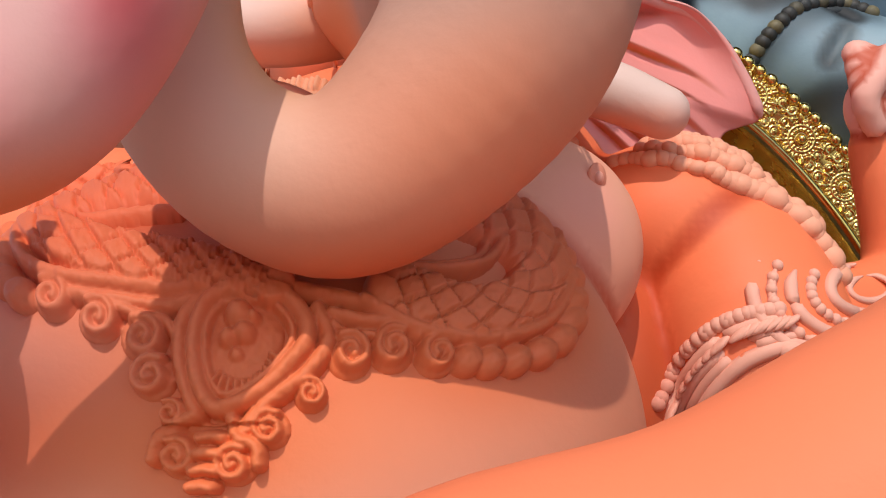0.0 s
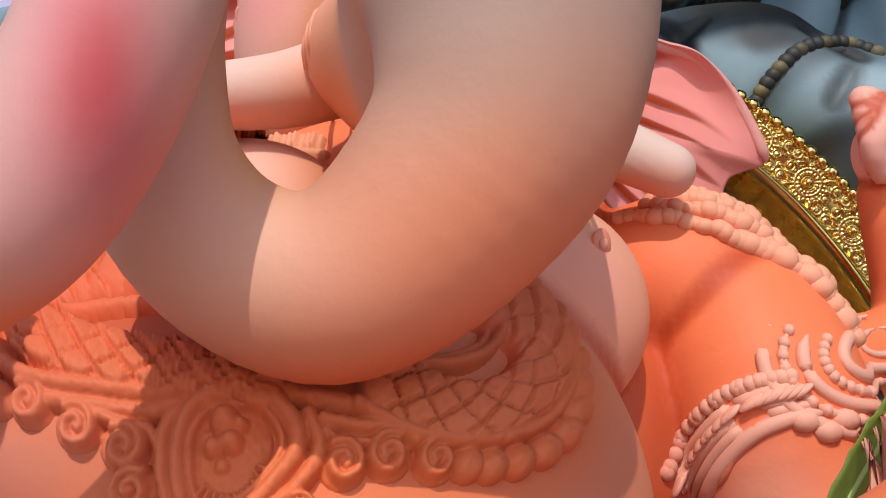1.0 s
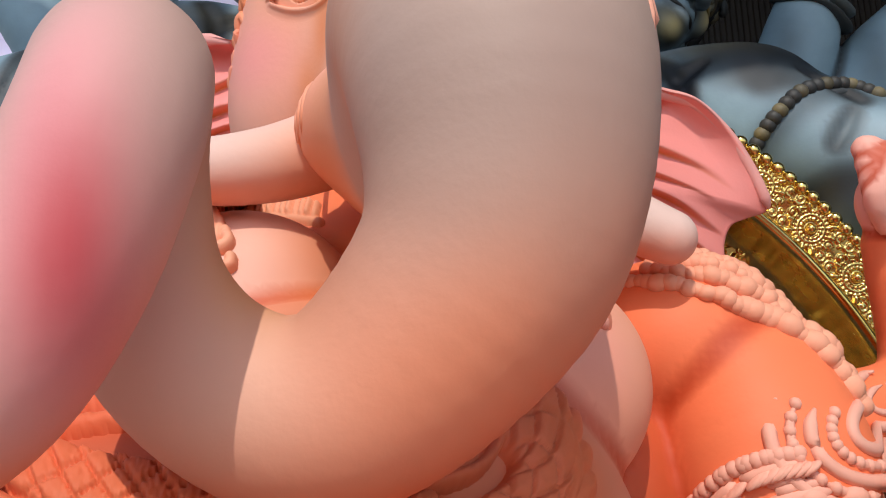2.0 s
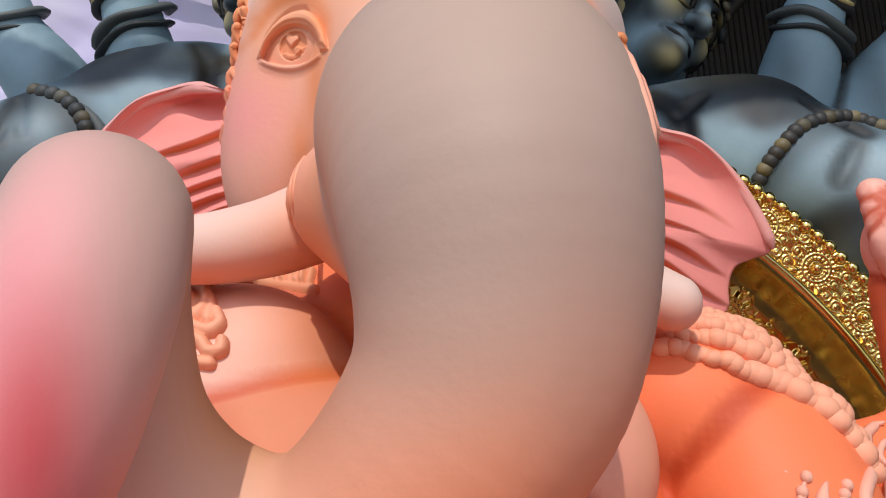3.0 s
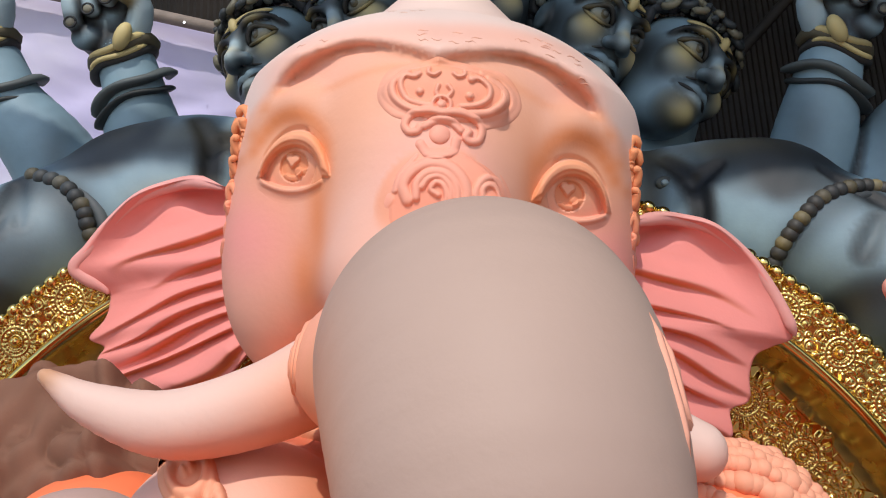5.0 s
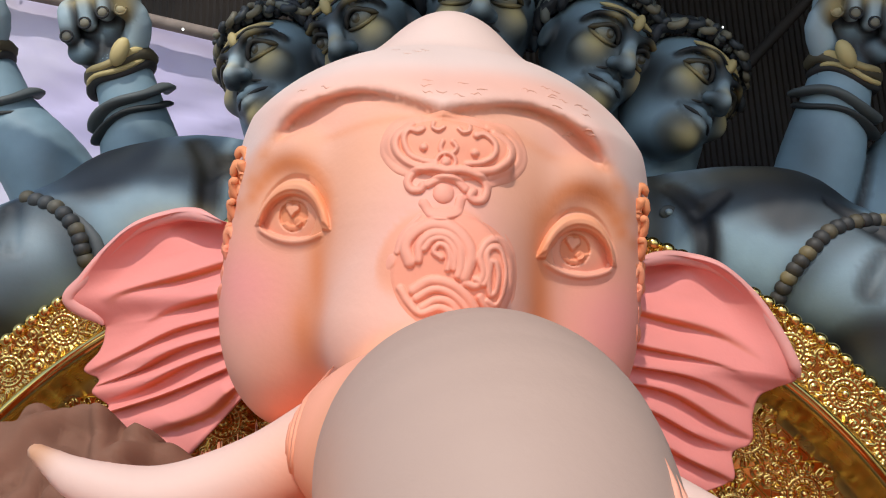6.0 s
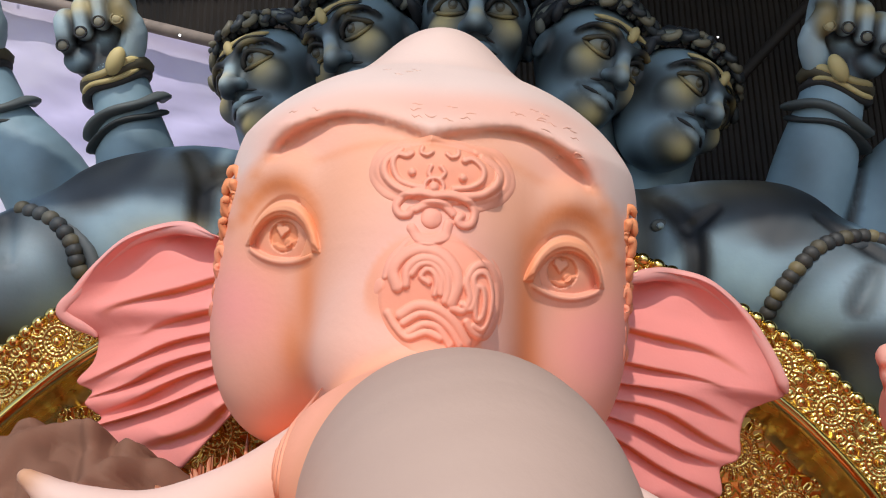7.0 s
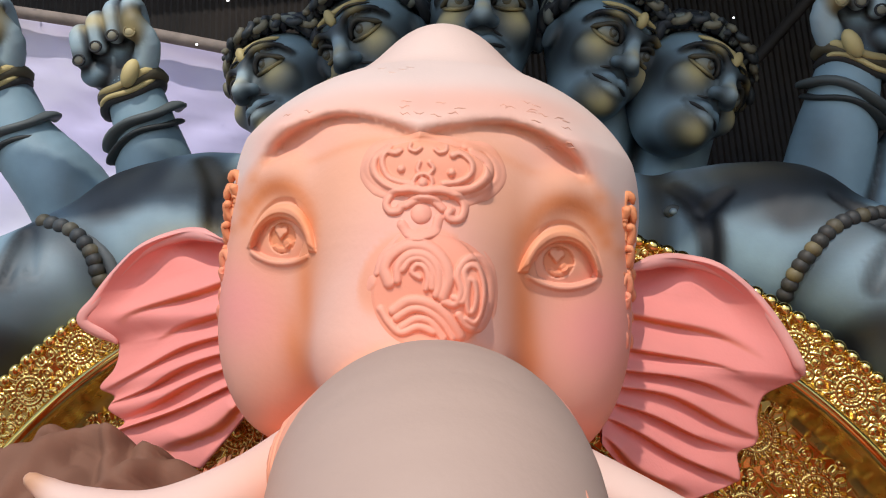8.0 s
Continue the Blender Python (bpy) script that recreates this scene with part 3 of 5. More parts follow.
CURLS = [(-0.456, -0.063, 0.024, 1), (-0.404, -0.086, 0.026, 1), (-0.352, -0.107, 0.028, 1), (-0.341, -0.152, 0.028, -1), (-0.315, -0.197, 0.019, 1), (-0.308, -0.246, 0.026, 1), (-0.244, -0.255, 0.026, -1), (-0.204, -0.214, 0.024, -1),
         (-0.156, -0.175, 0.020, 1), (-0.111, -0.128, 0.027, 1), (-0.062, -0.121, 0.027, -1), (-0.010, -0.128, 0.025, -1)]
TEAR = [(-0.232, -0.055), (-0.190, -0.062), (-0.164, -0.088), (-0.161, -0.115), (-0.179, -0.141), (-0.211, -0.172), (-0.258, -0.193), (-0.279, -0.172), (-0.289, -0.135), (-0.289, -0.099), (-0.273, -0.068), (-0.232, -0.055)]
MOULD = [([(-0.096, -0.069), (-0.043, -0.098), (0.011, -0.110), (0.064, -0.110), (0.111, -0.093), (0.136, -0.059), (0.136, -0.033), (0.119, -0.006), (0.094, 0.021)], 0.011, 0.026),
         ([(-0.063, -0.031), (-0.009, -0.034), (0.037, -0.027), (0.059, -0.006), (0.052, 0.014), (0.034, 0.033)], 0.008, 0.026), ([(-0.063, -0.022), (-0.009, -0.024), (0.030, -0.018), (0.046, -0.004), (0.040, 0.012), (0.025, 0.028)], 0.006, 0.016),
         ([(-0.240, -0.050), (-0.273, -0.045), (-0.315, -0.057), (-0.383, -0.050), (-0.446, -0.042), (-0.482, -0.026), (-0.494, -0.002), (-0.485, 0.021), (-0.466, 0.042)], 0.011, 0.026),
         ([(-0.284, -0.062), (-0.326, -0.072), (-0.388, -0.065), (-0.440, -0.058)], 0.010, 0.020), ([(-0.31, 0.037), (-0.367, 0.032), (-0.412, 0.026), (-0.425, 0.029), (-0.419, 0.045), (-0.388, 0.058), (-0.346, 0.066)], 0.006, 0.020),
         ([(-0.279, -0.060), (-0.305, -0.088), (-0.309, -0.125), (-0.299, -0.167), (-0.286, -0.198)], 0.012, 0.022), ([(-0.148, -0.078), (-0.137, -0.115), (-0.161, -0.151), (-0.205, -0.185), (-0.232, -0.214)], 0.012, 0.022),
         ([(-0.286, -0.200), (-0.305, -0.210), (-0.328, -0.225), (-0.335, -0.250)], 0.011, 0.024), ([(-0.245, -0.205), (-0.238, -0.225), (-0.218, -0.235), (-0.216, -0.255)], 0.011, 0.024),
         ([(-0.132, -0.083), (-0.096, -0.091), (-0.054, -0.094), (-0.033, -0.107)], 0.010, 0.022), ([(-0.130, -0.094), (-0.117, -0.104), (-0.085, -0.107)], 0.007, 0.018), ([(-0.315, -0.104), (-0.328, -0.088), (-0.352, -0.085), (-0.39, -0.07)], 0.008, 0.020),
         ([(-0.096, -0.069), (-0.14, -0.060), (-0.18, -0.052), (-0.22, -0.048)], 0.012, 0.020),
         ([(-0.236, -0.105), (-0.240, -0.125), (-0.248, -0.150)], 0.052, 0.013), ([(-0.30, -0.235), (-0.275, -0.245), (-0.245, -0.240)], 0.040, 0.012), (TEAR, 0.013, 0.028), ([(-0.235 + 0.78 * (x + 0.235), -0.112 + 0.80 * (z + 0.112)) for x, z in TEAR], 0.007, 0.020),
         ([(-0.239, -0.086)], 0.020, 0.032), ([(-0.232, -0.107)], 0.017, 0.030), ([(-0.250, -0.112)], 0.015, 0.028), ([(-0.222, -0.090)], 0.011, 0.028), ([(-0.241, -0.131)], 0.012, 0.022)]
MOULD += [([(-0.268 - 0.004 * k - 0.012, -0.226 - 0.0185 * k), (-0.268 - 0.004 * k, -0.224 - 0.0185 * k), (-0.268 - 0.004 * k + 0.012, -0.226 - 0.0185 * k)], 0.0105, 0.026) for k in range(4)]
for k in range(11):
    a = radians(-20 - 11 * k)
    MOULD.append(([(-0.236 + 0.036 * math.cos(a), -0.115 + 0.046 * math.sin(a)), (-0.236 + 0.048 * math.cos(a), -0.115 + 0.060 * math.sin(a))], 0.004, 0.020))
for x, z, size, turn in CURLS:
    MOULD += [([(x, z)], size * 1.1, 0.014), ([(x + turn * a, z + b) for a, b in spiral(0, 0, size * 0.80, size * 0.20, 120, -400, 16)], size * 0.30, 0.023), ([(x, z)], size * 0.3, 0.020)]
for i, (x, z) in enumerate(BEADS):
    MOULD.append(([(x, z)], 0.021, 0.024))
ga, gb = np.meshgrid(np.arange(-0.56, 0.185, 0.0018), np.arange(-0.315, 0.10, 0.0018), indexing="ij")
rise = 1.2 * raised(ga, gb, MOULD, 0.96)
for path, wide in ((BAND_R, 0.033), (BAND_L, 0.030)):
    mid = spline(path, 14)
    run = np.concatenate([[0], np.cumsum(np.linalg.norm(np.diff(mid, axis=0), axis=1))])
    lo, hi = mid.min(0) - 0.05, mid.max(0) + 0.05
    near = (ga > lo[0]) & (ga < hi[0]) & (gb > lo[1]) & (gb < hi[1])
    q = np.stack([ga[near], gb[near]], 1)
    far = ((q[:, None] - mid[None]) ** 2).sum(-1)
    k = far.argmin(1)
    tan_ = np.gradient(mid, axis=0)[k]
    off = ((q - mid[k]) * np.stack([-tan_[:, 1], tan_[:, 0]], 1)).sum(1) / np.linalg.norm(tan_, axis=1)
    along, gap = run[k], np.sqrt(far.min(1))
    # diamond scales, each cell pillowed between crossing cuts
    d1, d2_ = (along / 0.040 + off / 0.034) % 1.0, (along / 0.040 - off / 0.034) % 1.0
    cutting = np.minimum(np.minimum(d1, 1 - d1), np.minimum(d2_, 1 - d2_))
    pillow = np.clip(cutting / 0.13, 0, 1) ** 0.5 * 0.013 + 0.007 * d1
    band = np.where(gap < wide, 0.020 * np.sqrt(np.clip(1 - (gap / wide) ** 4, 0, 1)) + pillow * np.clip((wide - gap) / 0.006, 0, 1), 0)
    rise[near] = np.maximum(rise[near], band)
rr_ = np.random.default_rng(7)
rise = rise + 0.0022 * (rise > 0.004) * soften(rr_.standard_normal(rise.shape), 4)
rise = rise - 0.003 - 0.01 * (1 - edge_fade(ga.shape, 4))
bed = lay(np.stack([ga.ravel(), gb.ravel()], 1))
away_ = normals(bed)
# Hollows get a deeper orange: part airbrush, part shade put into the colour.
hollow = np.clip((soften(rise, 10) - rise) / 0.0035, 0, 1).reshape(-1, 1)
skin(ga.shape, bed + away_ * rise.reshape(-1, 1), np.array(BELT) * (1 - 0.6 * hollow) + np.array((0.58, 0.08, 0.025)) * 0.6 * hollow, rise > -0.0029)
HALO += list(lay([(x, z) for x, z, size, turn in CURLS] + BEADS))

# Nipple, navel fold.
for ab in ((0.182, 0.084),):
    c = lay([ab])[0]
    gan.put(*ball(c, (0.022, 0.010, 0.030), (0.72, 0.24, 0.12), rot(0, 0, 30), 16, 8))
    gan.put(*ball(c + np.array([0.002, -0.008, 0]), (0.010, 0.008, 0.013), PALE, rot(0, 0, 30), 12, 8))

# Armlet: ribbed crescents and a boss of rings.
ARM = (0.82, 0.40, 0.29)
for k in range(4):
    on_body([(0.263, -0.198), (0.288, -0.146), (0.323, -0.109), (0.365, -0.089), (0.406, -0.081)][::1] if k == 0 else [(a + 0.009 * k, b - 0.010 * k) for a, b in ((0.263, -0.198), (0.288, -0.146), (0.323, -0.109), (0.365, -0.089), (0.406, -0.081))], 0.013 if k in (0, 2) else 0.017, ARM)
for i in range(20):
    u = i / 19
    p = spline([(0.266, -0.201), (0.293, -0.149), (0.328, -0.114), (0.368, -0.096), (0.408, -0.089)], 8)[int(u * 32)]
    c = lay([p])[0]
    gan.put(*ball(c + np.array([0, -0.006, 0.004]), (0.008, 0.016, 0.026), ARM, rot(0, 25 + 30 * u, 0), 8, 6))
    c = lay([p + np.array([-0.012, 0.018])])[0]
    gan.put(*ball(c, (0.019, 0.014, 0.017), ARM, None, 7, 6))
for k in range(6):
    s_ = [(0.505 + (0.022 + 0.021 * k) * math.cos(a) * 1.1, -0.046 + (0.015 + 0.0155 * k) * math.sin(a)) for a in np.radians(np.linspace(160 if k > 1 else 110, 320 if k else 460, 16))]
    on_body(s_, 0.015 if k % 2 else 0.010, ARM, n=3)
    if k in (2, 4):
        for q in lay(s_[::1]):
            gan.put(*ball(q, 0.013, ARM, None, 7, 6))
for ab in ((0.412, -0.121), (0.438, -0.133), (0.425, -0.106), (0.458, -0.120)):
    gan.put(*ball(lay([ab])[0], (0.03, 0.02, 0.022), ARM, None, 8, 6))
on_body([(0.311, -0.200), (0.338, -0.150), (0.375, -0.114), (0.412, -0.106)], 0.010, CORAL)

# Garland of rounded buds over the shoulder, and the strand at the neck.
rng = random.Random(4)
def settle(p):
    p = np.array(p, np.float32)
    for _ in range(6):
        p = p - np.clip(body.value(p), -0.03, 0.03)[:, None] * normals(p)
    return p


line = spline([(0.27, 1.95, 0.29), (0.40, 1.92, 0.235), (0.51, 1.88, 0.196), (0.60, 1.875, 0.155), (0.695, 1.87, 0.105), (0.80, 1.86, 0.02), (0.87, 1.86, -0.06)], 5)
for row in range(6):
    u = np.linspace(0, 1, len(line))
    q = settle(line + np.array([0.022, 0.050, 0.040]) * row * (0.55 + 0.45 * u)[:, None] + (0.012 if row % 2 else 0) * np.array([1, 0, -0.6]))
    for i in range(len(line)):
        if row and u[i] < 0.16 + 0.03 * row:
            continue
        r = (0.014 + 0.018 * u[i] ** 0.8) * rng.uniform(0.85, 1.12)
        gan.put(*ball(q[i] + np.array([rng.uniform(-1, 1), rng.uniform(-1, 0.3), rng.uniform(-0.3, 1)]) * 0.006, (r * rng.uniform(0.95, 1.25), r, r * rng.uniform(0.85, 1.05)), (0.84, 0.37, 0.23), rot(rng.uniform(-20, 20), rng.uniform(-30, 30), 0), 12, 8))
# Leafy curls on the chest and a ribbed strand at the neck.
CHEST = (0.037, 0.154, 0.483)
BUDS = (0.78, 0.34, 0.19)
LEAFY = [([(-0.325, -0.066)], 0.020, 0.026), ([(-0.308, -0.070)], 0.012, 0.022), ([(-0.325, -0.106)], 0.036, 0.016), (spiral(-0.325, -0.106, 0.030, 0.008, 90, -330, 16), 0.0075, 0.026), ([(-0.325, -0.106)], 0.008, 0.026),
         ([(-0.329, -0.076), (-0.308, -0.088), (-0.296, -0.110), (-0.300, -0.131)], 0.008, 0.022), ([(-0.322, -0.137), (-0.300, -0.146), (-0.286, -0.137), (-0.289, -0.123)], 0.008, 0.024), ([(-0.289, -0.130)], 0.008, 0.026),
         ([(-0.330, -0.150), (-0.310, -0.158), (-0.300, -0.172), (-0.286, -0.170), (-0.284, -0.160)], 0.009, 0.024), ([(-0.335, -0.170), (-0.318, -0.182), (-0.300, -0.186)], 0.009, 0.020),
         ([(-0.302, -0.060), (-0.262, -0.062), (-0.222, -0.068), (-0.169, -0.080)], 0.007, 0.016)]
for k in range(22):
    x = -0.330 + 0.0075 * k
    z = float(np.interp(x, [-0.33, -0.30, -0.268, -0.218, -0.17], [-0.054, -0.047, -0.046, -0.055, -0.064]))
    LEAFY.append(([(x - 0.002, z - 0.008), (x + 0.002, z + 0.008)], 0.0048, 0.018 + 0.004 * (k % 3)))
ga, gb = np.meshgrid(np.arange(-0.365, -0.155, 0.0016), np.arange(-0.205, -0.02, 0.0016), indexing="ij")
rise = raised(ga, gb, LEAFY) - 0.003 - 0.01 * (1 - edge_fade(ga.shape, 4))
bed = lay(np.stack([ga.ravel(), gb.ravel()], 1), eye=CHEST)
# Shade between the curls is tinted in along with the orange airbrush.
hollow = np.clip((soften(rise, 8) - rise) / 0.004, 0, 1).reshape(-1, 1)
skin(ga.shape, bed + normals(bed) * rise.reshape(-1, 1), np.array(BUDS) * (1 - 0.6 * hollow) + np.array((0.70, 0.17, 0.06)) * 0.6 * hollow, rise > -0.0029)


def ear(sx, root_a, root_b, rim, lift, pleats):
    """A fan of pleats from the root line out to the scalloped rim, with a rolled upper edge."""
    rimc = spline(rim, 12)
    nv, nu = len(rimc), 60
    root = np.linspace(root_a, root_b, nv)
    front, back, col = [], [], []
    for i in range(nv):
        v = i / (nv - 1)
        for j in range(nu):
            u = j / (nu - 1)
            p = root[i] * (1 - u) + rimc[i] * u
            cup = max(0.0, 1 - v / 0.46)
            bow = lift * math.sin(math.pi * u ** 0.8) * (0.30 + 1.25 * cup ** 0.7)
            phase = pleats * (v - 0.36 * u ** 1.7 * (1 - v)) + 0.22 * math.sin(7 * v + 1.0) + 0.12 * math.sin(6 * u + 9 * v)
            saw = phase % 1.0
            shape = 0.5 - 0.5 * math.cos(math.pi * saw / 0.80) if saw < 0.80 else 0.5 + 0.5 * math.cos(math.pi * (saw - 0.80) / 0.20)
            reach = 0.78 + 0.30 * min(1, max(0, (v - 0.5) * 4)) + 0.08 * math.sin(40 * int(phase))
            env = min(1, u * 6) * min(1, max(0, (reach - u) * 2.6)) * min(1, max(0, (phase - 0.9) * 1.2))
            pleat = -0.040 * shape * env
            curlr = -0.075 * max(0, (u - 0.80) / 0.20) ** 1.5 * min(1, cup * 1.8)
            q = p + np.array([0, bow + pleat + curlr, 0])
            front.append(q)
            back.append(q + np.array([0, 0.022 + 0.02 * (1 - u), 0]))
            w = 0.95 * env * max(0, 1 - abs(saw - 0.95) * 5)
            col.append(np.array(ROSE) * (1 - w) + np.array(ORANGE) * w)
    v = np.array(front + back)
    m = nv * nu
    q = []
    for i in range(nv - 1):
        for j in range(nu - 1):
            a, b, c, d = i * nu + j, i * nu + j + 1, (i + 1) * nu + j + 1, (i + 1) * nu + j
            q += [(a, b, c, d), (m + d, m + c, m + b, m + a)]
    for i in range(nv - 1):
        a, b = i * nu + nu - 1, (i + 1) * nu + nu - 1
        q.append((a, m + a, m + b, b))
    for j in range(nu - 1):
        q += [(j, m + j, m + j + 1, j + 1), ((nv - 1) * nu + j, (nv - 1) * nu + j + 1, m + (nv - 1) * nu + j + 1, m + (nv - 1) * nu + j)]
    gan.put(v, q if sx > 0 else [f[::-1] for f in q], np.vstack([np.array(col)] * 2))
    top = rimc[2: int(nv * 0.46)] + np.array([0, -0.064, -0.006]) * np.linspace(1, 0.12, int(nv * 0.46) - 2)[:, None]
    gan.put(*tube(top, 0.020, (0.78, 0.36, 0.32), 10, flat=0.8))


ear(1, (0.45, 2.56, 0.74), (0.40, 2.46, 0.33), [(0.488, 2.66, 0.781), (0.621, 2.74, 0.806), (0.713, 2.79, 0.800), (0.808, 2.78, 0.766), (0.908, 2.79, 0.677), (0.975, 2.79, 0.579), (1.022, 2.78, 0.479), (1.038, 2.78, 0.424), (0.974, 2.78, 0.400), (0.921, 2.77, 0.377), (0.895, 2.76, 0.321), (0.884, 2.75, 0.245), (0.820, 2.72, 0.225), (0.810, 2.71, 0.151), (0.715, 2.65, 0.133), (0.547, 2.55, 0.119)], 0.055, 8.0)
ear(-1, (-0.56, 2.58, 0.91), (-0.53, 2.46, 0.49), [(-0.610, 2.66, 0.942), (-0.730, 2.74, 0.981), (-0.827, 2.79, 0.980), (-0.927, 2.78, 0.946), (-1.024, 2.79, 0.874), (-1.097, 2.79, 0.797), (-1.143, 2.78, 0.736), (-1.057, 2.79, 0.669), (-1.049, 2.79, 0.624), (-1.063, 2.78, 0.576), (-1.111, 2.78, 0.522), (-1.061, 2.77, 0.492), (-1.079, 2.76, 0.455), (-1.025, 2.75, 0.414), (-1.060, 2.74, 0.383), (-0.950, 2.68, 0.343), (-0.720, 2.55, 0.303)], 0.05, 8.0)

# Small chips and cracks in the cap's plaster.
chip = random.Random(21)
for x, z, n in ((-0.13, 0.44, 4), (-0.02, 0.29, 5), (0.06, 0.285, 3), (0.19, 0.33, 6), (0.27, 0.29, 5), (0.30, 0.25, 4), (-0.30, 0.27, 2)):
    for k in range(n):
        x0, z0 = x + chip.uniform(-0.045, 0.045), z + chip.uniform(-0.02, 0.02)
        crack = [hp(x0 + 0.008 * i, -0.7, z0 + chip.uniform(-0.005, 0.005)) for i in range(4)]
        gan.put(*tube(head.drop(crack, (0, 1, 0), 2.0), 0.0022, (0.70, 0.44, 0.34), 5))

# Airbrushed paint: rosy cheeks, orange round eyes and folds, crimson on the trunk's tip. Some light and shade is
# sprayed in with it.
SPRAY = [(c, np.array([0.060, 0.09, 0.055]), (0.68, 0.15, 0.045), 0.6) for c in HALO]
for x in np.linspace(-0.46, 0.46, 31):
    z = float(np.interp(abs(x), [0, 0.06, 0.18, 0.27, 0.34, 0.40, 0.45, 0.5], RIM_Z))
    SPRAY.append((hp(x, 0.0, z - 0.002), np.array([0.022, 0.4, 0.016]), (0.76, 0.27, 0.10), 0.62))
    SPRAY.append((hp(x, 0.0, z + 0.03), np.array([0.04, 0.4, 0.05]), (0.84, 0.42, 0.30), 0.14))
for sx in (-1, 1):
    SPRAY += [(hp(sx * 0.40, 0.10, -0.17), np.array([0.13, 0.3, 0.13]), PINK, 0.75), (hp(sx * 0.315, 0.0, 0.02), np.array([0.11, 0.10, 0.10]), (0.76, 0.31, 0.13), 0.6),
              (hp(sx * 0.235, -0.03, -0.12), np.array([0.026, 0.2, 0.12]), ORANGE, 0.8), (hp(sx * 0.26, -0.1, -0.26), np.array([0.035, 0.2, 0.10]), ORANGE, 0.65), (hp(sx * 0.222, -0.03, 0.0), np.array([0.020, 0.2, 0.07]), ORANGE, 0.5),
              (hp(sx * 0.30, -0.02, 0.215), np.array([0.12, 0.10, 0.04]), (0.82, 0.36, 0.27), 0.4)]
    for x, z in spline([(0.235, 0.03), (0.26, 0.085), (0.31, 0.112), (0.37, 0.098), (0.425, 0.03)], 3):
        SPRAY.append((hp(sx * x, 0.0, z), np.array([0.020, 0.2, 0.018]), ORANGE, 0.65))
    for x, z in spline([(0.08, 0.215), (0.16, 0.20), (0.24, 0.17)], 3):
        SPRAY.append((hp(sx * x, 0.0, z), np.array([0.022, 0.2, 0.010]), ORANGE, 0.35))
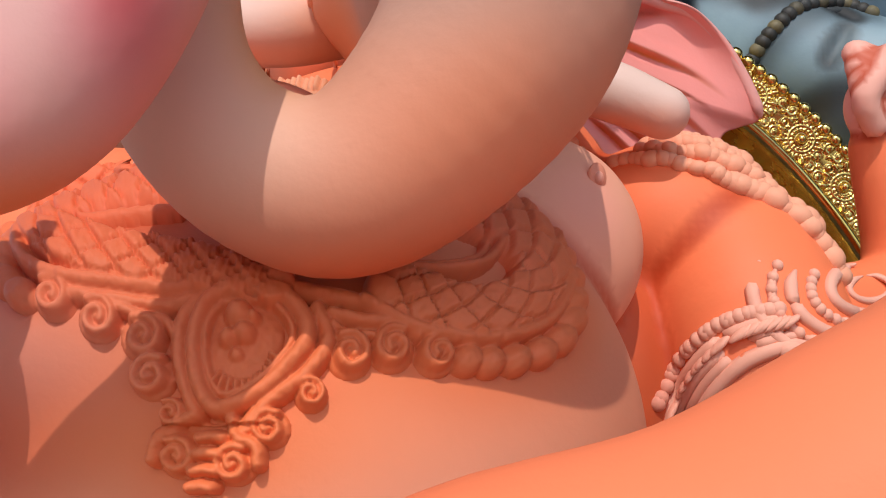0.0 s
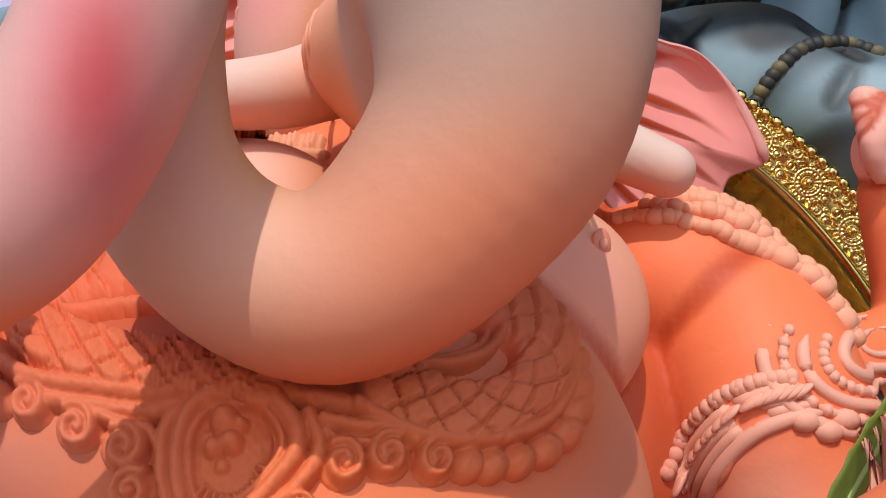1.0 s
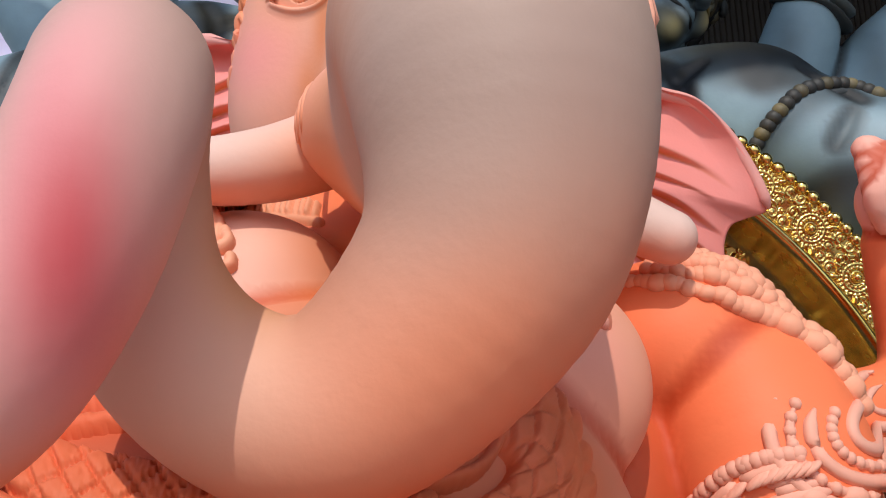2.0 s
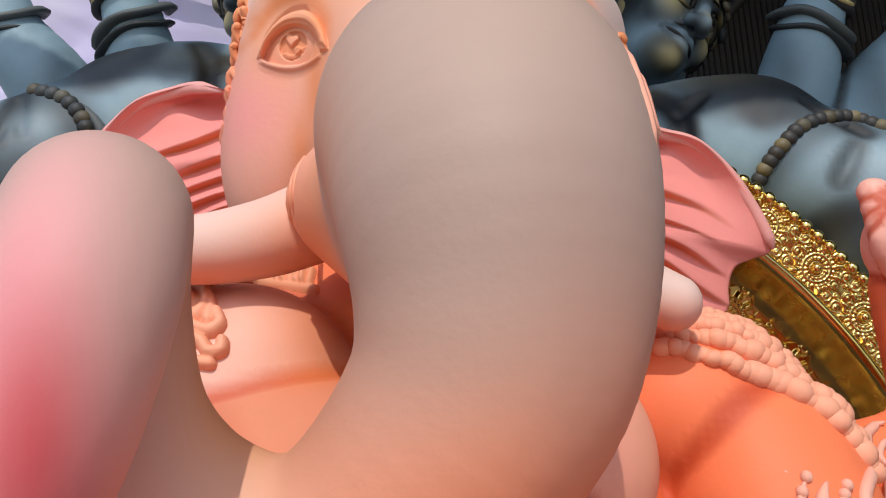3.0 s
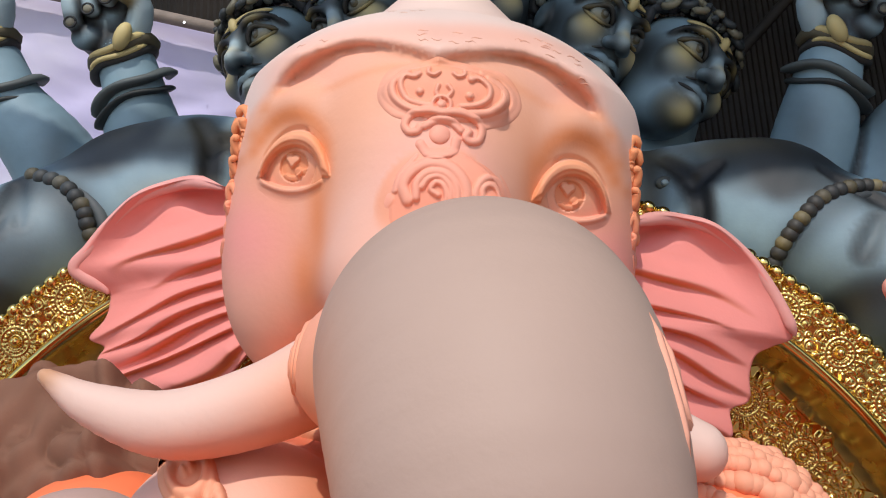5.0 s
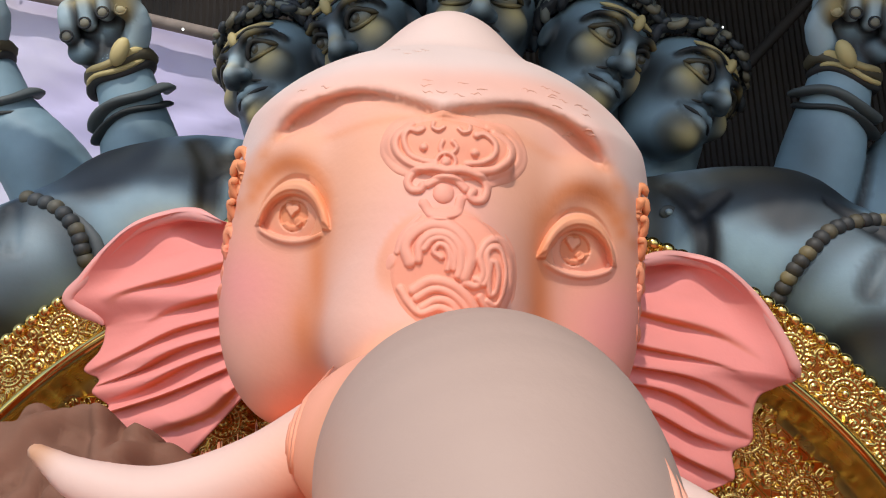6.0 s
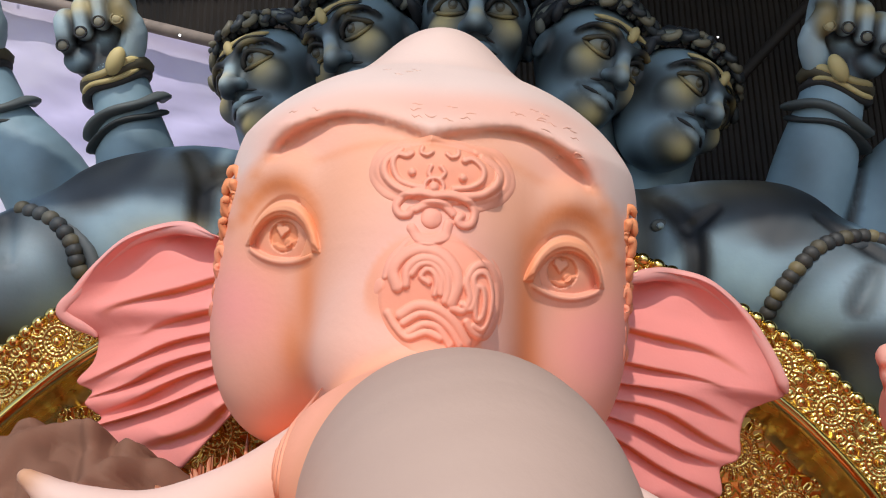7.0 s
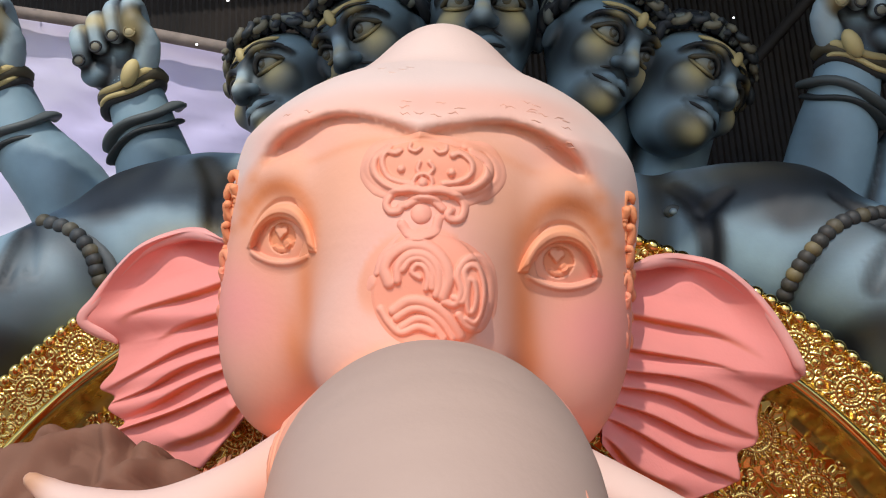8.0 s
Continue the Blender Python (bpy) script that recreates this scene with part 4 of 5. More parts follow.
# Trunk: bounced light painted on the underside, a lit patch on the inner bend.
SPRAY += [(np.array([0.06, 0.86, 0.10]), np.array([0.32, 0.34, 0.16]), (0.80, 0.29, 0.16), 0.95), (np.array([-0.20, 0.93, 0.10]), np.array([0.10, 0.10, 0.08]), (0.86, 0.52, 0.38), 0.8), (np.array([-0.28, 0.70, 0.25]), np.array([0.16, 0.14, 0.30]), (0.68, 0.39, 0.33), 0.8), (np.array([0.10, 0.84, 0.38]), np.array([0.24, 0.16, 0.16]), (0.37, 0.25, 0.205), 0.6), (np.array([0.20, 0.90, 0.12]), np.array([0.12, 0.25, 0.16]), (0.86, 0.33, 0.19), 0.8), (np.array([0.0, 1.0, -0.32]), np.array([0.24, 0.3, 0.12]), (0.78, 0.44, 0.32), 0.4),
          (hp(0, 0.02, 0.30), np.array([0.40, 0.30, 0.05]), (0.84, 0.40, 0.28), 0.5), (hp(0.03, -0.25, -0.06), np.array([0.12, 0.06, 0.16]), ROSE, 0.4), (hp(0, 0.02, 0.30), np.array([0.34, 0.20, 0.06]), (0.78, 0.36, 0.26), 0.6),
          (hp(0, 0.6, 0.55), np.array([0.6, 0.6, 0.19]), WHITE, 0.95), (hp(-0.248, 0.25, 0.37), np.array([0.010, 0.06, 0.010]), (0.55, 0.20, 0.05), 0.9),
          (np.array([-0.275, 0.68, 0.32]), np.array([0.045, 0.14, 0.20]), (0.78, 0.30, 0.32), 0.8), (np.array([-0.255, 0.67, 0.235]), np.array([0.040, 0.12, 0.11]), (0.55, 0.07, 0.08), 0.95),
          (np.array([-0.38, 0.68, 0.10]), np.array([0.06, 0.10, 0.10]), PINK, 0.8), (np.array([-0.36, 0.72, 0.03]), np.array([0.14, 0.10, 0.05]), ORANGE, 0.8),
          (np.array([-0.05, 0.95, -0.03]), np.array([0.24, 0.16, 0.08]), (0.66, 0.19, 0.08), 0.9), (np.array([0.08, 0.85, 0.12]), np.array([0.14, 0.16, 0.09]), (0.78, 0.28, 0.15), 0.75),
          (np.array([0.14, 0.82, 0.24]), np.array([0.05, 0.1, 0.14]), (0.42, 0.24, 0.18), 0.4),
          (np.array([-0.13, 1.06, 0.36]), np.array([0.06, 0.16, 0.22]), ORANGE, 0.7), (np.array([-0.20, 1.0, 0.22]), np.array([0.05, 0.08, 0.12]), (0.70, 0.36, 0.14), 0.7),
          (np.array([-0.24, 1.5, 0.42]), np.array([0.10, 0.25, 0.14]), ORANGE, 0.6), (np.array([-0.66, 1.59, 0.52]), np.array([0.035, 0.04, 0.035]), (0.5, 0.22, 0.08), 0.8),
          (np.array([-0.40, 1.60, 0.37]), np.array([0.2, 0.1, 0.035]), CORAL, 0.6), (np.array([0.40, 1.82, 0.27]), np.array([0.2, 0.1, 0.035]), CORAL, 0.5),
          (np.array([0.28, 1.53, 0.10]), np.array([0.10, 0.12, 0.13]), (0.86, 0.33, 0.26), 0.6), (np.array([0.16, 1.25, -0.08]), np.array([0.12, 0.3, 0.12]), CORAL, 0.5),
          # Belly's left shade is painted in here, over the airbrush round the collar.
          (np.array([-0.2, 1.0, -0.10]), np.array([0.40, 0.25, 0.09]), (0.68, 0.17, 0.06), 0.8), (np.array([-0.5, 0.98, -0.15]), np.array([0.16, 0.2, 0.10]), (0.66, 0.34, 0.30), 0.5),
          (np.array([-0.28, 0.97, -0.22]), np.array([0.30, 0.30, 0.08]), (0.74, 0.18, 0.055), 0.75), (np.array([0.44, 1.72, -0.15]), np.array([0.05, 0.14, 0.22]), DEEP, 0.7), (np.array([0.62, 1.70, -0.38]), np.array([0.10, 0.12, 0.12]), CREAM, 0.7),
          (np.array([-0.34, 1.7, 0.30]), np.array([0.10, 0.2, 0.16]), CREAM, 0.4), (np.array([-0.22, 1.75, 0.20]), np.array([0.08, 0.2, 0.25]), ORANGE, 0.7)]
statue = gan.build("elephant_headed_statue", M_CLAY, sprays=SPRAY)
tagged(statue, "giant coral-pink airbrushed plaster elephant-headed idol seated on a plinth", "statue")

# ---- gilded arch behind it ----
arch = tagged(new("gilded_arch"), "shiny gilded arch with floral relief and bead edge behind the idol", "arch")
AX, AY, AZ = -0.17, 2.85, -1.0
UNIT = pose(0, 0, EYE, TILT, 0, 0)


def hoop(profile, a0=-18, a1=198, n=180):
    """Sweep a profile of (radius, depth) round the arch."""
    a = np.radians(np.linspace(a0, a1, n))
    v = np.array([(AX + r * math.cos(x), AY + y, AZ + r * math.sin(x)) for x in a for r, y in profile])
    m = len(profile)
    q = [(i * m + j, i * m + j + 1, (i + 1) * m + j + 1, (i + 1) * m + j) for i in range(n - 1) for j in range(m - 1)]
    return v, q, np.ones((len(v), 3))


def gild(name, piece, material=None):
    h = Heap()
    h.put(*piece)
    return h.build(name, material or M_GOLD, arch)


gild("band", hoop([(2.03, 0.16), (2.03, 0.0), (2.0, -0.012), (1.95, -0.020), (1.90, -0.018), (1.865, -0.005), (1.85, 0.05)]))
gild("rim", hoop([(1.862, 0.02), (1.872, -0.02), (1.866, -0.042), (1.85, -0.052), (1.834, -0.048), (1.825, -0.03), (1.823, 0.0)]))
gild("inner_reveal", hoop([(1.828, -0.03), (1.82, 0.05), (1.80, 0.12), (1.775, 0.16), (1.75, 0.175)]), M_GOLD_DARK)
gild("back_panel", hoop([(1.765, 0.172), (1.4, 0.18), (1.1, 0.18), (0.7, 0.18)]), M_GOLD_DARK)


def relief(strokes, size_x, size_z, n=54):
    """One skin raised over strokes: rows of points and a radius each."""
    gx, gz = np.meshgrid(np.linspace(-size_x, size_x, n), np.linspace(-size_z, size_z, n), indexing="ij")
    top = np.full(gx.shape, 0.0)
    for pts, r in strokes:
        for x, z in pts:
            d2 = (gx - x) ** 2 + (gz - z) ** 2
            top = np.maximum(top, np.sqrt(np.maximum(r * r - d2, 0)) * 1.25)
    edge = np.maximum(np.abs(gx) / size_x, np.abs(gz) / size_z)
    top = np.where(edge > 0.97, -0.01, top)
    h_ = Heap()
    v_ = np.stack([gx, -top, gz], -1).reshape(-1, 3)
    q_ = [(i * n + j, (i + 1) * n + j, (i + 1) * n + j + 1, i * n + j + 1) for i in range(n - 1) for j in range(n - 1)]
    h_.put(v_, q_, np.ones((len(v_), 3)))
    return h_


def rosette():
    """A boss in rope rings, ringed by petals; radius about 0.08, facing -y."""
    st = [([(0, 0)], 0.020)]
    for rr, n, br in ((0.036, 16, 0.0075), (0.062, 24, 0.0075)):
        st += [([(rr * math.cos(a), rr * math.sin(a))], br) for a in np.arange(n) * 2 * np.pi / n]
    st.append((spiral(0, 0, 0.049, 0.049, 0, 360, 60), 0.0065))
    for k in range(12):
        a = k * 2 * np.pi / 12 + 0.3
        st.append(([(r * math.cos(a), r * math.sin(a)) for r in (0.074, 0.080, 0.086)], 0.011))
    for sx in (-1, 1):
        for sz in (-1, 1):
            st.append((spiral(sx * 0.076, sz * 0.078, 0.018, 0.004, 45 * sx, 45 * sx + 420, 40), 0.006))
    return relief(st, 0.098, 0.098, 64)


def scrolls():
    """A knot of leaf scrolls and small buds that fills the space between bosses."""
    st = []
    for sx in (-1, 1):
        for cx, cz, r0, t0 in ((0.026, 0.058, 0.024, 0), (0.026, -0.058, 0.024, 180), (0.034, 0.0, 0.022, 90)):
            st.append(([(sx * x, z) for x, z in spiral(cx, cz, r0, 0.005, t0 - 120, t0 + 320, 44)], 0.0075))
            st.append(([(sx * cx, cz)], 0.010))
        st.append(([(sx * (0.050 + 0.004 * k), 0.030 + 0.004 * k) for k in range(4)], 0.010))
        st.append(([(sx * (0.050 + 0.004 * k), -0.030 - 0.004 * k) for k in range(4)], 0.010))
    for z in (-0.088, -0.028, 0.028, 0.088):
        st.append(([(0, z)], 0.012))
    return relief(st, 0.068, 0.098, 50)


def shared(h, name, material):
    v = np.vstack(h.v) * METRES
    me = bpy.data.meshes.new(name)
    me.from_pydata(v.tolist(), [], h.q)
    me.polygons.foreach_set("use_smooth", np.ones(len(me.polygons), bool))
    me.materials.append(material)
    return me


def on_arch(name, me, radius, degrees, depth, grow=1.0, spin=0.0):
    ob = new(name, me)
    ob.parent = arch
    a = radians(degrees)
    ob.matrix_world = UNIT @ Matrix.Translation(METRES * Vector((AX + radius * math.cos(a), AY + depth, AZ + radius * math.sin(a)))) @ pose(0, 0, 0, 0, 90 - degrees + spin, 0) @ Matrix.Scale(grow, 4)
    return ob


bud = Heap()
bud.put(*ball((0, 0, 0), (0.025, 0.025, 0.022), (1, 1, 1), None, 12, 8))
bud_mesh, rosette_mesh, scroll_mesh = shared(bud, "bead", M_GOLD), shared(rosette(), "rosette", M_GOLD), shared(scrolls(), "scroll", M_GOLD)
for i in range(106):
    on_arch("bead", bud_mesh, 2.014, 16 + i * 1.4, -0.018)
for i in range(24):
    on_arch("rosette", rosette_mesh, 1.934, 13 + i * 6.4, -0.020, 0.92)
    on_arch("scroll", scroll_mesh, 1.936, 13 + (i + 0.5) * 6.4, -0.019, 0.82)
for i in range(16):
    on_arch("rosette", rosette_mesh, 1.655, 20 + i * 9.0, 0.165, 1.08, 40)
    on_arch("scroll", scroll_mesh, 1.655, 20 + (i + 0.5) * 9.0, 0.168, 1.0)
    on_arch("rosette", rosette_mesh, 1.44, 24 + i * 9.0, 0.168, 1.15, 10)

# ---- blue many-headed statue: one mesh ----
BLUE, INK_SHADE, BRASS, STEEL = (0.225, 0.335, 0.40), (0.008, 0.010, 0.013), (0.62, 0.50, 0.22), (0.34, 0.45, 0.50)
titan = Heap()
bl = Form(seam=INK_SHADE, seam_amount=0.97, reach=1.6)
bl.add(egg((0.0, 3.85, 0.7), (1.0, 0.5, 0.6)), BLUE)
bl.add(egg((0.60, 3.55, 0.86), (0.34, 0.30, 0.30)), BLUE, 0.05)
bl.add(egg((-0.45, 3.55, 0.95), (0.34, 0.30, 0.32)), BLUE, 0.05)
bl.add(limb([(0.92, 3.55, 0.80, 0.34), (1.12, 3.42, 0.80, 0.33), (1.36, 3.30, 0.70, 0.29), (1.65, 3.15, 0.58, 0.26), (2.2, 3.0, 0.5, 0.24)]), BLUE, 0.045)
bl.add(egg((1.20, 3.36, 0.93), (0.24, 0.20, 0.18)), BLUE, 0.06)
bl.add(limb([(-0.72, 3.5, 0.97, 0.33), (-0.98, 3.38, 0.98, 0.34), (-1.28, 3.28, 0.88, 0.30), (-1.6, 3.12, 0.76, 0.27), (-2.2, 3.0, 0.66, 0.25)]), BLUE, 0.045)
bl.add(egg((-1.16, 3.32, 1.08), (0.22, 0.2, 0.18)), BLUE, 0.06)
bl.add(egg((-1.72, 3.05, 0.62), (0.30, 0.2, 0.2)), BLUE, 0.05)
bl.add(egg((1.62, 3.1, 0.45), (0.30, 0.2, 0.2)), BLUE, 0.05)
FISTS = [(1, (-1.39, 3.7, 1.80), [(-1.20, 3.75, 1.0, 0.19), (-1.26, 3.72, 1.3, 0.165), (-1.29, 3.7, 1.5, 0.128), (-1.33, 3.7, 1.66, 0.115)]),
         (1, (-1.97, 3.7, 1.86), [(-1.55, 3.75, 1.0, 0.2), (-1.66, 3.72, 1.25, 0.18), (-1.84, 3.7, 1.5, 0.14), (-1.92, 3.7, 1.72, 0.12)]),
         (-1, (1.68, 3.7, 1.68), [(1.50, 3.75, 0.95, 0.19), (1.55, 3.72, 1.2, 0.165), (1.60, 3.7, 1.40, 0.135), (1.64, 3.7, 1.54, 0.118)]),
         (-1, (2.25, 3.7, 1.62), [(1.75, 3.75, 0.9, 0.2), (1.90, 3.72, 1.12, 0.18), (2.10, 3.7, 1.35, 0.14), (2.2, 3.7, 1.5, 0.12)])]
fists = []
for sx, c, arm in FISTS:
    bl.add(limb(arm), BLUE, 0.03)
    fs = Form(seam=INK_SHADE, seam_amount=1.0, reach=2.2)
    x, y, z = c
    fs.add(limb(arm[2:]), BLUE)
    fs.add(egg((x, y, z - 0.01), (0.150, 0.095, 0.145)), BLUE, 0.03)
    for i in range(4):
        fx = x - sx * (0.120 - 0.073 * i)
        zz = z + (0.05, 0.10, 0.14, 0.15)[i]
        fs.add(limb([(fx, y + 0.02, zz - 0.04, 0.045), (fx, y - 0.03, zz + 0.05, 0.044), (fx + sx * 0.012, y - 0.115, zz + 0.025, 0.042), (fx + sx * 0.02, y - 0.120, zz - 0.07, 0.036)], 3), STEEL, 0.016)
    fs.add(limb([(x + sx * 0.10, y - 0.03, z - 0.10, 0.062), (x + sx * 0.165, y - 0.08, z + 0.03, 0.050), (x + sx * 0.13, y - 0.13, z + 0.12, 0.040)], 3), STEEL, 0.018)
    fs.add(egg((x - sx * 0.06, y - 0.075, z - 0.075), (0.07, 0.05, 0.055)), BLUE, 0.02)
    fists.append(fs)
for x, y, z in ((-0.80, 4.15, 1.55), (-0.38, 4.15, 1.7), (0.15, 4.1, 1.7), (0.70, 4.15, 1.5), (1.03, 4.15, 1.35)):
    bl.add(limb([(x * 0.8, y, z - 0.5, 0.2), (x, y, z, 0.16)]), BLUE, 0.05)
# creases cut into the chest and arms
CREASES = [[(0.815, 1.061), (0.858, 1.003), (0.889, 0.945), (0.90, 0.87), (0.897, 0.782)], [(0.889, 0.945), (0.928, 0.981), (0.982, 1.019)], [(1.324, 0.976), (1.392, 0.921), (1.476, 0.83)], [(1.431, 0.779), (1.40, 0.729), (1.365, 0.675)],
           [(-0.884, 1.272), (-0.842, 1.215), (-0.819, 1.163), (-0.813, 1.087), (-0.818, 1.026)], [(-0.816, 1.137), (-0.771, 1.181), (-0.715, 1.197)], [(-1.472, 1.054), (-1.453, 0.976), (-1.469, 0.88)], [(-1.446, 1.044), (-1.421, 0.985), (-1.396, 0.907)]]
plain = list(bl.ops)
for line in CREASES:
    n_ = len(line) - 1
    fold = bl.drop([(x, 2.6, z) for x, z in line], (0, 1, 0), 1.6)
    bl.add(limb([(*p, 0.020 - 0.010 * abs(2 * i / n_ - 1)) for i, p in enumerate(fold)]), INK_SHADE, 0.030, True)
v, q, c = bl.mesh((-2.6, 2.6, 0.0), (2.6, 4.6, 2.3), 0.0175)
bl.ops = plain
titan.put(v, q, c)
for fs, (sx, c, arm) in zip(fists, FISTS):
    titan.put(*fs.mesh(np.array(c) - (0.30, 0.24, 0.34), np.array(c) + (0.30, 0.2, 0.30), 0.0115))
    for i in range(4):
        p = (c[0] - sx * (0.100 - 0.073 * i), c[1] - 0.150, c[2] + (0.05, 0.10, 0.14, 0.15)[i] - 0.080)
        titan.put(*ball(p, (0.022, 0.012, 0.020), (0.20, 0.19, 0.14), None, 10, 6))
        titan.put(*tube([(p[0] + 0.024 * math.cos(a), p[1] - 0.004, p[2] + 0.022 * math.sin(a)) for a in np.linspace(0, 6.28, 16)], 0.005, INK_SHADE, 6, taper=False))
for sx, c, arm in FISTS:
    # serpent bangle and a scarf band on each forearm
    for j, (row, rad, rr, dz) in enumerate(((3, 0.116, 0.030, 0.0), (3, 0.118, 0.020, -0.040), (2, 0.132, 0.044, 0.0), (2, 0.134, 0.030, -0.060))):
        ax, ay, az, ar = arm[row]
        a = np.linspace(-0.5, 3.7, 22)
        tilt_ = 0.05 if row == 3 else 0.075
        pts = np.array([(ax + rad * 1.04 * math.cos(t), ay - rad * math.sin(t), az + dz + sx * tilt_ * math.cos(t) + 0.012 * math.sin(3 * t + j)) for t in a])
        titan.put(*tube(pts, rr, ((0.10, 0.085, 0.05), (0.035, 0.032, 0.03), (0.085, 0.10, 0.10), (0.03, 0.035, 0.035))[j], 9, up=(0, 0, 1), flat=1.0 if row == 3 else 0.45))
        if row == 3:
            titan.put(*tube(pts[4:18] + np.array([0, -0.022, 0.008]), rr * 0.55, BRASS, 7, up=(0, 0, 1)))
    titan.put(*ball((arm[3][0] + sx * 0.05, arm[3][1] - 0.15, arm[3][2] + 0.04), (0.034, 0.032, 0.062), BRASS, rot(0, sx * 25, 0)))
for i, (p, form_y) in enumerate(((spline([(-1.42, 1.08), (-1.30, 1.04), (-1.22, 0.96), (-1.19, 0.86), (-1.14, 0.74), (-1.08, 0.62)], 3), 2.7), (spline([(1.10, 0.62), (1.14, 0.72), (1.20, 0.80), (1.28, 0.87), (1.38, 0.90), (1.48, 0.90), (1.56, 0.86)], 3), 2.7))):
    pts = bl.drop([(x, form_y, z) for x, z in p], (0, 1, 0), 1.2)
    for k, c in enumerate(pts):
        titan.put(*ball(c, (0.030, 0.028, 0.028), (0.06, 0.055, 0.045) if k % 3 else (0.26, 0.21, 0.10), None, 12, 8))
    titan.put(*tube(pts + np.array([0.055, 0.01, -0.03]), 0.022, (0.12, 0.14, 0.15), 8))
# Soft shading beside each crease, sprayed into the paint.
FOLD_SHADE = []
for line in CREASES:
    FOLD_SHADE += [(np.array([x, 3.2, z]), np.array([0.045, 0.4, 0.045]), INK_SHADE, 0.20) for x, z in spline(line, 6)]
nip = bl.drop([(0.80, 2.8, 0.967)], (0, 1, 0), 1.2)[0]
titan.put(*ball(nip, (0.034, 0.012, 0.026), (0.05, 0.06, 0.06), None, 14, 8))
titan.put(*ball(nip + np.array([0, -0.010, 0]), (0.014, 0.012, 0.012), STEEL))

# One face, modelled looking towards -y with a half height of about 0.3, set at five turns.
fm = Form(seam=INK_SHADE, seam_amount=0.7, reach=1.3)
fm.add(egg((0, 0.06, 0.07), (0.215, 0.25, 0.24)), BLUE)
fm.add(egg((0, -0.01, -0.12), (0.155, 0.19, 0.175)), BLUE, 0.08)
fm.add(egg((0, -0.15, -0.235), (0.055, 0.045, 0.045)), BRASS, 0.06)
for sx in (-1, 1):
    fm.add(egg((sx * 0.105, -0.125, -0.055), (0.065, 0.055, 0.06)), BLUE, 0.05)
    fm.add(egg((sx * 0.085, -0.175, 0.035), (0.055, 0.045, 0.034)), INK_SHADE, 0.03, True)
    fm.add(limb([(sx * 0.02, -0.205, 0.080, 0.014), (sx * 0.08, -0.20, 0.112, 0.014), (sx * 0.15, -0.15, 0.100, 0.011), (sx * 0.18, -0.10, 0.06, 0.008)]), INK_SHADE, 0.02)
    fm.add(egg((sx * 0.036, -0.225, -0.075), (0.026, 0.030, 0.022)), BLUE, 0.015)
    fm.add(egg((sx * 0.022, -0.245, -0.094), (0.012, 0.014, 0.008)), INK_SHADE, 0.008, True)
    fm.add(egg((sx * 0.215, 0.06, 0.0), (0.025, 0.05, 0.07)), BLUE, 0.02)
fm.add(limb([(0, -0.195, 0.08, 0.026), (0, -0.225, 0.0, 0.028), (0, -0.255, -0.062, 0.034)]), STEEL, 0.03)
fm.add(limb([(-0.085, -0.155, -0.150, 0.010), (-0.03, -0.200, -0.140, 0.020), (0, -0.205, -0.146, 0.017), (0.03, -0.200, -0.140, 0.020), (0.085, -0.155, -0.150, 0.010)]), BLUE, 0.015)
fm.add(limb([(-0.07, -0.16, -0.170, 0.010), (0, -0.198, -0.178, 0.024), (0.07, -0.16, -0.170, 0.010)]), STEEL, 0.012)
fv, fq, fc = fm.mesh((-0.27, -0.32, -0.34), (0.27, 0.35, 0.34), 0.0115)
face = Heap()
face.put(fv, fq, fc)
for sx in (-1, 1):
    face.put(*ball((sx * 0.085, -0.150, 0.034), (0.046, 0.040, 0.036), (0.22, 0.28, 0.30), None, 16, 10))
    face.put(*ball((sx * 0.085 , -0.184, 0.036), (0.020, 0.008, 0.021), INK_SHADE, None, 12, 6))
    face.put(*ball((sx * 0.085 , -0.190, 0.036), (0.011, 0.006, 0.011), (0.14, 0.17, 0.18), None, 10, 6))
    lid = spline([(0.030, -0.172, 0.018), (0.055, -0.190, 0.056), (0.09, -0.188, 0.072), (0.13, -0.160, 0.048), (0.155, -0.125, 0.03)], 6)
    face.put(*tube([(sx * x, y, z) for x, y, z in lid], 0.011, INK_SHADE, 6))
    lid = spline([(0.030, -0.172, 0.016), (0.07, -0.186, -0.002), (0.11, -0.170, 0.002), (0.15, -0.128, 0.026)], 6)
    face.put(*tube([(sx * x, y, z) for x, y, z in lid], 0.008, INK_SHADE, 6))
    face.put(*tube(spline([(sx * 0.0, -0.216, -0.158), (sx * 0.05, -0.196, -0.158), (sx * 0.085, -0.160, -0.150), (sx * 0.105, -0.135, -0.135)], 6), 0.008, INK_SHADE, 6))
    face.put(*tube(spline([(sx * 0.038, -0.205, -0.10), (sx * 0.075, -0.172, -0.118), (sx * 0.10, -0.145, -0.145)], 6), 0.006, (0.03, 0.035, 0.04), 6))
    face.put(*tube(spline([(sx * 0.02, -0.200, 0.135), (sx * 0.08, -0.185, 0.150), (sx * 0.15, -0.135, 0.130)], 6), 0.006, INK_SHADE, 6))
face.put(*ball((0, -0.195, 0.15), (0.022, 0.02, 0.04), BRASS, None, 12, 8))
face.put(*tube(spline([(-0.15, -0.11, 0.16), (-0.08, -0.165, 0.165), (0, -0.185, 0.165), (0.08, -0.165, 0.165), (0.15, -0.11, 0.16)], 6), 0.012, BRASS, 6))
hr = random.Random(9)
def scalp(az, el_, out):
    """A place on the skull, from bearing and height, lifted outwards."""
    d_ = np.array([math.sin(az) * math.cos(el_), -math.cos(az) * math.cos(el_), math.sin(el_)])
    return np.array([0, 0.06, 0.07]) + d_ * (np.array([0.215, 0.25, 0.24]) + out)


